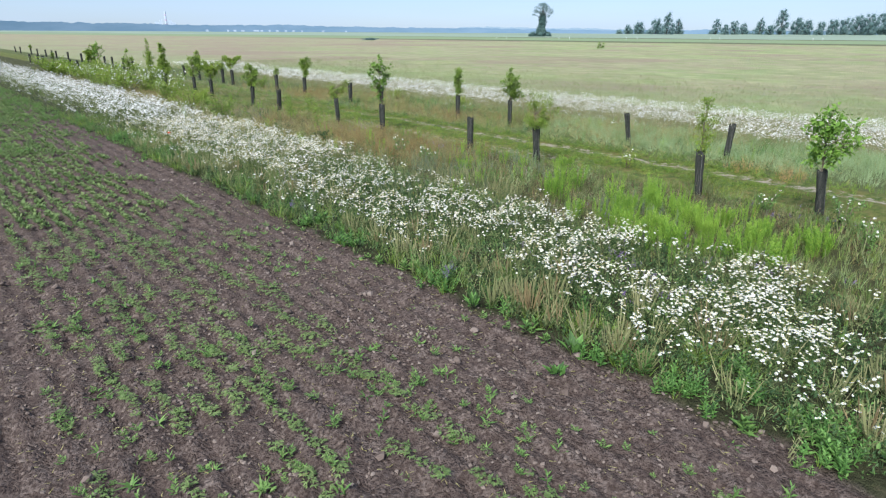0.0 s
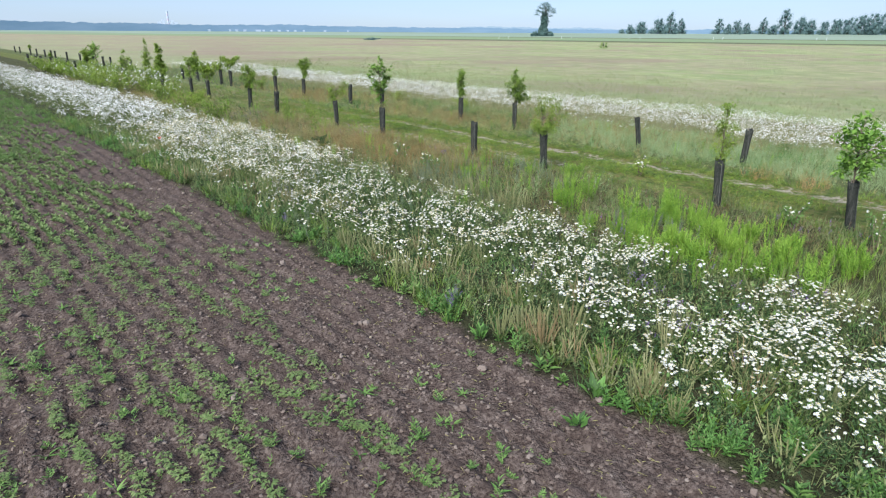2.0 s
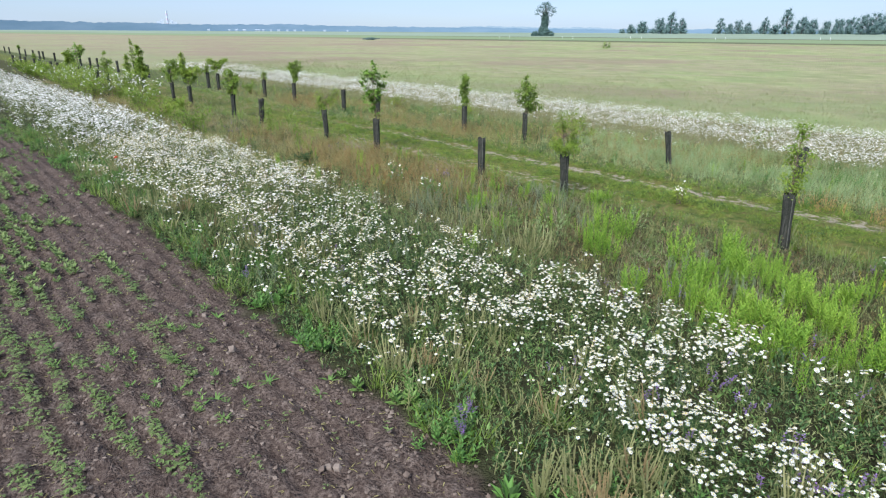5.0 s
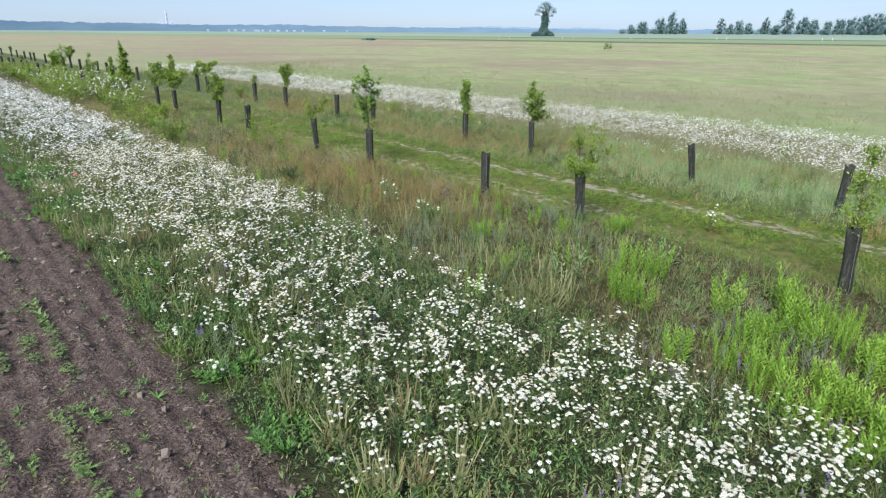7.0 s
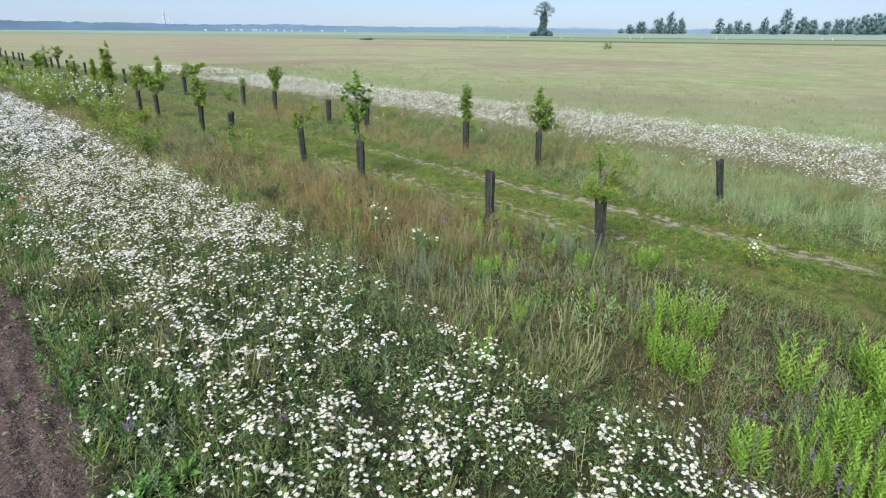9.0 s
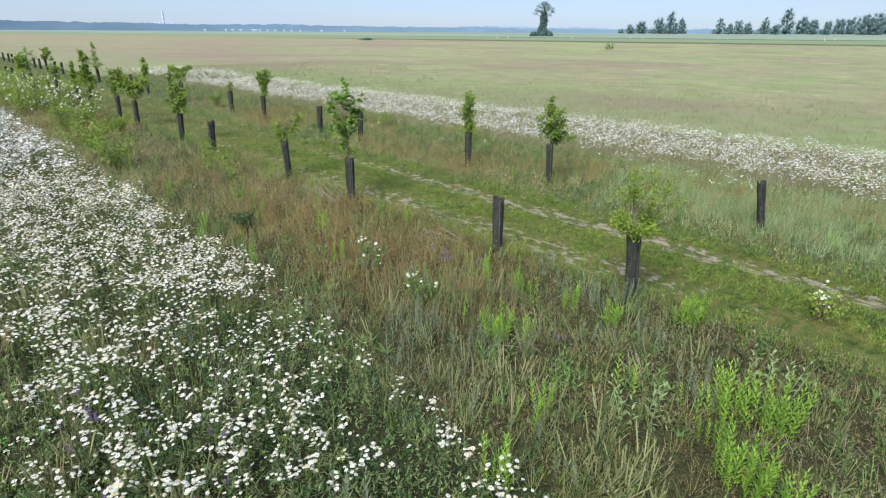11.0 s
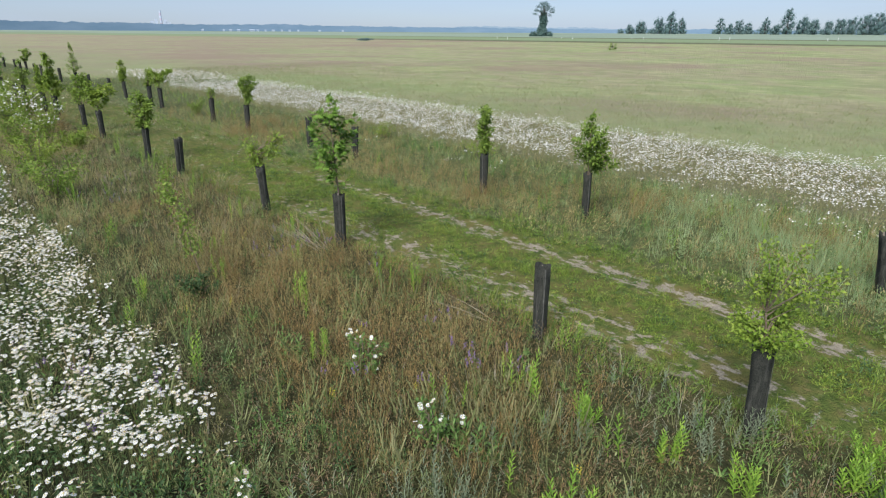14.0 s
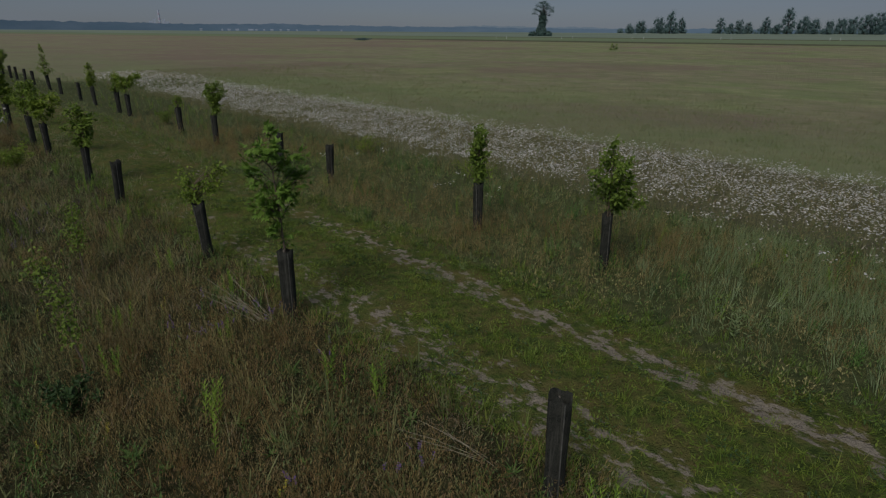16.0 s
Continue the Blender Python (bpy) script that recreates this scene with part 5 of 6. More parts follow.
row_a, row_b = full_row(trees_a, leaning_a, upright_a), full_row(trees_b, leaning_b, upright_b)
for x, rows in ((ROW_A, row_a), (ROW_B, row_b)):
    for k, (y, kind, leaves, lx, ly, leaf, tint) in enumerate(rows):
        young_tree(x - 0.6 * lx + (0.1 if y == 24.0 else 0.0), y - 0.6 * ly, kind, 200 + k + int(x * 7), leaves, (lx, ly), 1.2, leaf, 0.125, tint)


foot = [(x + 0.2 * math.cos(a), y + 0.2 * math.sin(a)) for x, rows in ((ROW_A, row_a), (ROW_B, row_b)) for y, *_ in rows for a in np.arange(y, y + 6.2, 0.5) if y < 45]
scatter("weeds_round_sleeves", [leafy_stalk(R, 0.34, 12, 0.07, 0.02, 0, 2) for _ in range(2)] + [tuft(R, 9, 0.32, 0.008, 1, 0.3) for _ in range(3)],
        np.array(foot) + np.random.default_rng(99).normal(0, 0.07, (len(foot), 2)), [WEED, GRASS], "weeds and grass grown round the foot of the sleeves", "weeds", (0.5, 1.2), 0.15, 100)

# ---- shrubs and single plants ----
def shrub(name, x, y, height, radius, seed, leaves=700, leaf=0.05, blossoms=0, tint=None, label="", category="shrub", group="", stems=9):
    r = np.random.default_rng(seed)
    ob = thing(name, (x, y, float(terrain(x, y)) - 0.02), label, category, group)
    wood, green, bloom = Shape(), Shape(), Shape()
    for k in range(stems):
        a = k * 2.4 + r.uniform(-0.4, 0.4)
        reach, h = radius * r.uniform(0.35, 1.1), height * r.uniform(0.55, 1.1)
        p0 = np.array([0.05 * math.cos(a), 0.05 * math.sin(a), 0.0])
        p1 = np.array([0.45 * reach * math.cos(a), 0.45 * reach * math.sin(a), 0.75 * h])
        p2 = np.array([reach * math.cos(a), reach * math.sin(a), h * r.uniform(0.75, 1.0)])
        wood.tube([p0, p1, p2], [0.012, 0.008, 0.003], 4)
        if radius < 0.5:  # slender stems that can be told apart
            part("stem", wood, BARK, ob)
            wood = Shape()
        for _ in range(int(2.5 * leaves) // stems):
            u = r.uniform(0.15, 1.05)
            p = (1 - u) ** 2 * p0 + 2 * u * (1 - u) * p1 + u * u * p2 + r.normal(0, 0.10 * min(1.0, radius), 3)
            p[2] = max(0.03, p[2])
            d = r.normal(0, 1, 3) + (0, 0, 0.3)
            ln = leaf * r.uniform(0.6, 1.3)
            green.leaf(p, d, ln, ln * 0.55, up=r.normal(0, 0.6, 3) + (0, 0, 1))
        seat = 0.9
        for q in range(blossoms // stems):
            if q % 4 == 0:
                seat = r.uniform(0.45, 1.05)
            u = seat + r.normal(0, 0.03)
            p = (1 - u) ** 2 * p0 + 2 * u * (1 - u) * p1 + u * u * p2 + r.normal(0, 0.12 * min(1.0, radius), 3) + np.array([0, 0, 0.07])
            n = r.normal(0, 0.5, 3) + (-0.3, -0.3, 1)
            bloom.fan(p, n, (0.029 if radius < 0.5 else 0.052) * r.uniform(0.8, 1.3), 5, 0, 0.25, 0.2, r)
            bloom.dome(p, n, 0.009, 1, 5)
    if radius >= 0.5:
        part("wood", wood, BARK, ob)
    leafage = part("foliage", green, tint or LEAF, ob)
    if blossoms:
        part("blossom", bloom, [PETAL, EYE], leafage, "open white blossoms")
    return ob


ROSE = "arching dog rose bush dotted with white blossoms in the rough grass"
for k, (x, y, h, w, n, b) in enumerate([(13.4, 43.6, 1.9, 1.8, 1500, 168), (13.1, 48.6, 1.9, 1.7, 1300, 112), (13.8, 40.2, 1.35, 1.1, 900, 112), (13.3, 54.0, 1.7, 1.6, 1000, 84), (13.0, 58.0, 1.8, 1.5, 800, 84),
                                        (13.5, 63.0, 1.7, 1.8, 1000, 60), (13.2, 69.0, 1.6, 1.8, 800, 50), (13.4, 76.0, 1.5, 1.9, 700, 40)]):
    shrub("rose_bush", x, y, h, w, 300 + k, n, 0.085 if y < 60 else 0.13, b, LEAF_YELLOW, ROSE, "shrub", "rose bushes in the strip", 14)
for k, (x, y, h, w) in enumerate([(12.0, 28.9, 1.15, 1.15), (12.5, 33.6, 1.2, 1.1), (14.2, 36.5, 0.8, 0.7), (12.5, 37.5, 1.4, 1.3), (12.2, 46.0, 1.5, 1.4), (12.2, 51.5, 1.6, 1.5), (14.0, 59.0, 1.6, 1.4)]):
    shrub("low_shrub", x, y, h, w, 330 + k, 650, 0.08, 0, LEAF if k % 3 == 0 else LEAF_YELLOW, "low leafy green shrub in the rough grass", "shrub", "", 11)
shrub("dark_low_shrub", 12.4, 19.9, 0.5, 0.36, 340, 420, 0.06, 0, SHADY, "low dark green shrub beside a dry stem", "shrub")
shrub("verge_shrub", 21.7, 43.6, 0.9, 0.5, 341, 420, 0.07, 0, LEAF, "upright green shrub beside the track", "shrub")
shrub("verge_shrub", 24.6, 24.8, 0.7, 0.7, 342, 380, 0.06, 0, LEAF_YELLOW, "light green shrub at the edge of the daisies", "shrub")
shrub("verge_shrub", 24.9, 31.0, 0.75, 0.8, 343, 380, 0.06, 0, LEAF_YELLOW, "light green shrub at the edge of the daisies", "shrub")
shrub("pale_herb", 17.3, 9.6, 0.55, 0.42, 345, 130, 0.06, 18, LEAF_YELLOW, "light airy herb with pale flowers on the track", "herb")
shrub("verge_shrub", 27.5, 11.4, 0.6, 0.45, 344, 300, 0.06, 0, LEAF, "small dark shrub among the daisies", "shrub")
CAMPION = "white campion plant with open white flowers in russet grass"
for k, (x, y, h) in enumerate([(13.05, 15.95, 0.7), (12.8, 14.3, 0.55), (15.1, 3.1, 0.8), (13.7, 2.3, 0.75), (14.9, 4.6, 0.7)]):
    shrub("white_campion", x, y, h, 0.28, 350 + k, 200, 0.055, 14, WEED, CAMPION if k < 2 else "white campion plant with open white flowers in tall green herbs", "wildflower", "white campions", 7)
def herb_clump(name, x, y, height, seed, stems, leaf, width, material, label, group="", reach=0.17, leaves=20):
    """Several leafy stems rising and spreading from one root."""
    r = np.random.default_rng(seed)
    ob = thing(name, (x, y, float(terrain(x, y)) - 0.01), label, "herb", group)
    s = Shape()
    for k in range(stems):
        a, d = r.uniform(0, 6.28), reach * math.sqrt(r.random())
        v, f, m = (plume if name == "goldenrod_clump" else leafy_stalk)(r, height * r.uniform(0.7, 1.05), leaves, leaf, width, 0).arrays()
        k2 = 0.35 * d / reach
        v = v + np.stack([d * math.cos(a) + k2 * math.cos(a) * v[:, 2] * 0.6, d * math.sin(a) + k2 * math.sin(a) * v[:, 2] * 0.6, np.zeros(len(v))], 1)
        s.add(v, f)
    part("foliage", s, material, ob)
    return ob


for k, (x, y, h) in enumerate([(12.7, 10.2, 0.62), (13.0, 13.9, 0.55), (20.6, 15.2, 0.5), (12.4, 12.2, 0.45), (14.6, 9.4, 0.6), (12.6, 17.1, 0.6)]):
    herb_clump("milkweed", x, y, h, 360 + k, 9, 0.13, 0.038, WEED if k % 2 else PALE_GRASS, "broad-leaved light green milkweed standing in the grass", "broad-leaved herbs", 0.22, 11)


def leaning_sapling(x, y, height, lean, seed):
    r = np.random.default_rng(seed)
    ob = thing("leaning_sapling", (x, y, float(terrain(x, y)) - 0.02), "thin bent sapling with sparse green leaves, no sleeve", "tree")
    stem, green = Shape(), Shape()
    pts = [np.array([lean[0] * u * u * height, lean[1] * u * u * height, height * u]) + (r.normal(0, 0.02, 3) if u else 0) for u in np.linspace(0, 1, 7)]
    stem.tube(pts, np.linspace(0.016, 0.003, 7), 5)
    for _ in range(520):
        u = r.uniform(0.35, 1.0) * 6
        k = min(5, int(u))
        p = pts[k] + (pts[k + 1] - pts[k]) * (u - k) + r.normal(0, 0.09, 3)
        green.leaf(p, r.normal(0, 1, 3), 0.065 * r.uniform(0.6, 1.2), 0.038, up=r.normal(0, 0.5, 3) + (0, 0, 1))
    part("stem", stem, BARK, ob, "thin bent stem")
    part("foliage", green, LEAF, ob)


leaning_sapling(12.7, 20.6, 1.7, (-0.10, 0.28), 371)
leaning_sapling(13.6, 24.6, 1.35, (0.05, 0.2), 372)


def dry_stalks(x, y, way, count, length, seed, name="dry_stalks"):
    r = np.random.default_rng(seed)
    ob = thing(name, (x, y, float(terrain(x, y)) - 0.02), "bundle of bleached dry stalks leaning in the grass", "dry stalks")
    for k in range(count):
        s = Shape()
        t = math.atan2(way[1], way[0]) + r.normal(0, 0.28)
        up = r.uniform(0.35, 0.9)
        d = np.array([math.cos(t), math.sin(t), up])
        d /= np.linalg.norm(d)
        ln = length * r.uniform(0.6, 1.1)
        p = np.array([r.normal(0, 0.08), r.normal(0, 0.08), 0])
        s.tube([p, p + d * ln * 0.55, p + d * ln + np.array([0, 0, -0.06])], [0.0045, 0.004, 0.002], 4)
        part("stalk", s, STALK, ob)


dry_stalks(15.3, 20.6, (-0.45, 0.9), 16, 1.15, 381)
dry_stalks(15.5, 15.9, (-0.5, 0.7), 5, 0.95, 382)
dry_stalks(13.4, 10.6, (0.4, 0.5), 7, 0.7, 383)
dry_stalks(13.2, 12.0, (-0.6, 0.2), 4, 0.8, 384)


for k, (x, y, h) in enumerate([(11.2, 7.4, 0.55), (13.3, 6.6, 0.8), (11.1, 5.9, 0.6), (11.1, 5.0, 0.65), (13.5, 9.5, 0.7), (13.1, 7.6, 0.75), (14.0, 7.0, 0.75), (12.9, 12.6, 0.55), (15.4, 10.9, 0.45), (13.6, 9.0, 0.75), (12.4, 8.9, 0.6)]):
    herb_clump("goldenrod_clump", x, y, h, 390 + k, 14, 0.085, 0.022, LIME, "dense bright green clump of goldenrod in the grass", "goldenrod clumps", 0.17, 32)

rr = np.random.default_rng(395)
for k in range(20):  # the close-grown bed behind the daisies
    x, y = 11.45 + 0.62 * (k % 4) + rr.uniform(-0.2, 0.2), 3.1 + 0.88 * (k // 4) + rr.uniform(-0.3, 0.3)
    herb_clump("goldenrod_clump", x, y, rr.uniform(0.42, 0.66), 460 + k, 17, 0.068, 0.024, LIME, "dense bright green clump of goldenrod in the grass", "goldenrod clumps", 0.16, 34)
for k, (x, y, h) in enumerate([(14.5, 12.5, 0.5), (14.6, 11.7, 0.45), (14.4, 13.4, 0.4), (16.1, 11.0, 0.32), (11.5, 5.4, 0.6), (12.8, 6.3, 0.7), (12.3, 8.5, 0.65)]):
    herb_clump("goldenrod_clump", x, y, h, 420 + k, 9, 0.07, 0.02, LIME, "dense bright green clump of goldenrod in the grass", "goldenrod clumps", 0.12, 28)
for k, (x, y, h) in enumerate([(12.6, 11.2, 0.5), (13.3, 10.5, 0.45), (15.3, 9.9, 0.4)]):
    herb_clump("milkweed", x, y, h, 430 + k, 8, 0.12, 0.036, WEED, "broad-leaved green herb among dry stems", "broad-leaved herbs", 0.2, 11)


def dock(x, y, size, seed, label):
    """A low rosette of long, broad, wavy leaves, each leaf a part."""
    r = np.random.default_rng(seed)
    ob = thing("dock", (x, y, float(terrain(x, y)) - 0.01), label, "herb", "broad-leaved plants at the soil's edge")
    for q in range(20):
        s = Shape()
        t = q * 2.4 + r.uniform(-0.3, 0.3)
        d = np.array([math.cos(t), math.sin(t), r.uniform(0.3, 2.6)])
        ln, foot_at = size * r.uniform(0.4, 0.8), 0.18 * size * r.random()
        s.leaf((foot_at * d[0], foot_at * d[1], 0.02 + 0.25 * size * r.random()), d, ln, ln * 0.36, up=(r.normal(0, 0.3), r.normal(0, 0.3), 1), fold=0.22)
        part("leaf", s, SHADY if q % 3 == 0 else VIVID, ob)


dock(6.3, 5.8, 0.3, 441, "lush green dock rosette at the edge of the soil")
dock(6.32, 3.95, 0.34, 442, "lush green dock rosette at the edge of the soil")
dock(6.95, 11.2, 0.3, 443, "lush green dock rosette under the daisies")
dock(5.68, 3.75, 0.26, 444, "single bright green weed rosette on bare soil")
dock(6.5, 9.3, 0.26, 445, "lush green dock rosette at the edge of the soil")
dock(6.45, 13.6, 0.28, 446, "lush green dock rosette at the edge of the soil")


def wild_sage(x, y, height, seed):
    r = np.random.default_rng(seed)
    ob = thing("wild_sage", (x, y, float(terrain(x, y)) - 0.01), "violet-flowered wild sage at the edge of the soil", "wildflower", "wild sage plants")
    green = Shape()
    for q in range(26):
        t = q * 2.4
        green.leaf((0.04 * math.cos(t), 0.04 * math.sin(t), r.uniform(0.02, 0.12)), (math.cos(t), math.sin(t), r.uniform(0.3, 1.0)), 0.15 * r.uniform(0.6, 1.1), 0.05)
    part("foliage", green, VIVID, ob)
    for q in range(8):
        a, k, h = r.uniform(0, 6.28), r.uniform(0.05, 0.6), height * r.uniform(0.7, 1.1)
        way = np.array([k * math.cos(a), k * math.sin(a), 1.0])
        way /= np.linalg.norm(way)
        stem, bloom = Shape(), Shape()
        stem.tube([(0, 0, 0), way * h * 0.6, way * h], [0.004, 0.003, 0.002], 3)
        for j in range(16):
            t = j * 2.4
            bloom.leaf(way * h * (0.5 + 0.5 * j / 16), (math.cos(t), math.sin(t), 0.5), 0.026, 0.016)
        part("flower_spike", bloom, VIOLET, part("stem", stem, WEED, ob), "violet flower spike")


for k, (x, y, h) in enumerate([(6.62, 6.75, 0.34), (6.9, 6.95, 0.32), (6.75, 12.2, 0.34)]):
    wild_sage(x, y, h, 450 + k)


def seed_spike_clump(x, y, height, stems, seed, tint, label):
    """Many stiff stalks from one root, each with a thick seed spike."""
    r = np.random.default_rng(seed)
    ob = thing("seed_spike_clump", (x, y, float(terrain(x, y)) - 0.01), label, "herb", "seeding herbs at the soil's edge")
    for q in range(stems):
        v, f, m = spike(r, height, 1, 0, 1).arrays()
        s = Shape()
        for e in (0, 1):
            s.add(v, f[m == e], e)
        part("stalk", s, [GREYGREEN, tint], ob)


for k, (x, y, h, n) in enumerate([(6.55, 5.65, 0.55, 22), (6.72, 3.5, 0.5, 20), (6.62, 3.1, 0.45, 16), (6.75, 5.05, 0.55, 18), (6.85, 8.3, 0.55, 20), (7.2, 8.0, 0.5, 14), (7.0, 10.2, 0.5, 18), (6.8, 12.9, 0.5, 16)]):
    seed_spike_clump(x, y, h, n, 460 + k, TAN if k in (3, 5) else PALE, "tan seeding herb with thick spikes" if k in (3, 5) else "pale green seeding herb with thick spikes beside the soil")


def fan_grass(x, y, height, seed):
    r = np.random.default_rng(seed)
    ob = thing("grass_clump", (x, y, float(terrain(x, y)) - 0.01), "bright green fan of broad grass blades among daisies", "grass", "broad grass clumps")
    part("foliage", tuft(r, 70, height, 0.016, 0, 0.7, 3, 0.4, 0.12), FRESH, ob)


for k, (x, y, h) in enumerate([(7.4, 2.8, 0.42), (7.0, 4.3, 0.36), (6.7, 14.6, 0.4), (6.65, 16.0, 0.4), (7.6, 6.2, 0.36)]):
    fan_grass(x, y, h, 480 + k)


def poppy(x, y, seed):
    r = np.random.default_rng(seed)
    ob = thing("poppy", (x, y, float(terrain(x, y)) - 0.01), "single red poppy standing among white daisies", "flower")
    stem, petals, heart = Shape(), Shape(), Shape()
    stem.tube([(0, 0, 0), (0.02, 0, 0.35), (0.03, 0.01, 0.66)], [0.004, 0.003, 0.003], 4)
    for q in range(6):
        t = q * 1.1
        stem.leaf((0.01, 0, 0.05 + 0.06 * q), (math.cos(t), math.sin(t), 0.6), 0.1, 0.03)
    petals.fan((0.03, 0.01, 0.66), (-0.3, -0.3, 1), 0.06, 5, 0, 0.5, 0.15, r)
    heart.dome((0.03, 0.01, 0.665), (-0.3, -0.3, 1), 0.014, 0, 6)
    part("stem", stem, WEED, ob)
    part("corolla", petals, RED, ob)
    part("heart", heart, GUARD, ob, "dark flower heart")


poppy(7.3, 21.8, 401)
for k, (x, y) in enumerate([(19.5, 6.95), (19.4, 5.48)]):
    ob = thing("withered_tuft", (x, y, float(terrain(x, y)) - 0.01), "withered orange-brown grass tuft beside the track", "grass", "withered tufts")
    s = Shape()
    rr = np.random.default_rng(410 + k)
    for q in range(9):
        v, f, m = seeding_grass(rr, 10, 0.48, 0, 0).arrays()
        s.add(v + (rr.normal(0, 0.17), rr.normal(0, 0.2), 0), f)
    part("dry_tuft", s, ORANGE, ob)


# ---- distance ----
def bearing(px, d):
    """A place d metres off, at an angle px degrees right of the way the path runs."""
    a = radians(43.0) + math.atan(math.tan(radians(px)) * 0.937)
    return 6 + d * math.sin(a), 6 + d * math.cos(a)


def leaf_mass(shape, centre, radii, r):
    """The dense inside of a far crown: an uneven closed lump under the leaves."""
    rows, cols = 6, 9
    verts, faces = [], []
    for a in range(rows):
        for b in range(cols):
            t, p = math.pi * (a + 0.5) / rows, 2 * math.pi * b / cols
            q = r.uniform(0.8, 1.1)
            verts.append((centre[0] + q * radii[0] * math.sin(t) * math.cos(p), centre[1] + q * radii[1] * math.sin(t) * math.sin(p), max(0.0, centre[2] + q * radii[2] * math.cos(t))))
    for a in range(rows - 1):
        for b in range(cols):
            e, f = a * cols + b, a * cols + (b + 1) % cols
            faces += [(e, e + cols, f), (f, e + cols, f + cols)]
    for b in range(1, cols - 1):
        faces += [(0, b, b + 1), ((rows - 1) * cols, (rows - 1) * cols + b + 1, (rows - 1) * cols + b)]
    shape.add(verts, faces)


def far_tree(deg, d, height, width, seed, trunk_share=0.25, label="", group="trees on the horizon", puffs=9, foliage=None):
    r = np.random.default_rng(seed)
    x, y = bearing(deg, d)
    ob = thing("tree", (x, y, float(rise(x, y)) - 0.1), label, "tree", group)
    wood, crown = Shape(), Shape()
    wood.tube([(0, 0, 0), (0.1, 0, height * 0.4), (0, 0.2, height * 0.8)], [height * 0.03, height * 0.022, height * 0.006], 7)
    for k in range(puffs):
        u = (k + 0.5) / puffs
        a = k * 2.4 + r.uniform(-0.5, 0.5)
        prof = math.sin(math.pi * (0.24 + 0.66 * u)) ** 0.8
        rad = width * 0.36 * prof * math.sqrt(r.uniform(0.02, 1.1))
        q = width * 0.2 * r.uniform(0.7, 1.2) * (1.1 - 0.4 * u)
        at = np.array([rad * math.cos(a), rad * math.sin(a), (height - q) * (trunk_share + (1.0 - trunk_share) * u) * r.uniform(0.9, 1.04)])
        wood.tube([(0, 0, at[2] * 0.7), at], [height * 0.009, height * 0.003], 4)
        leaf_mass(crown, at, (q * 0.5, q * 0.5, q * 0.6), r)
        for _ in range(96):
            n = r.normal(0, 1, 3)
            n /= np.linalg.norm(n)
            p = at + n * q * r.uniform(0.45, 1.35) * np.array([1, 1, 1.15])
            if p[2] > 0.1:
                crown.leaf(p, np.cross(n, r.normal(0, 1, 3)) + 0.35 * n, q * 0.26 * r.uniform(0.5, 1.3), q * 0.17, up=n + (0, 0, 0.7) + r.normal(0, 0.3, 3))
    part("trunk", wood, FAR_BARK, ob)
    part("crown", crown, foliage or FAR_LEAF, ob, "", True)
    return ob


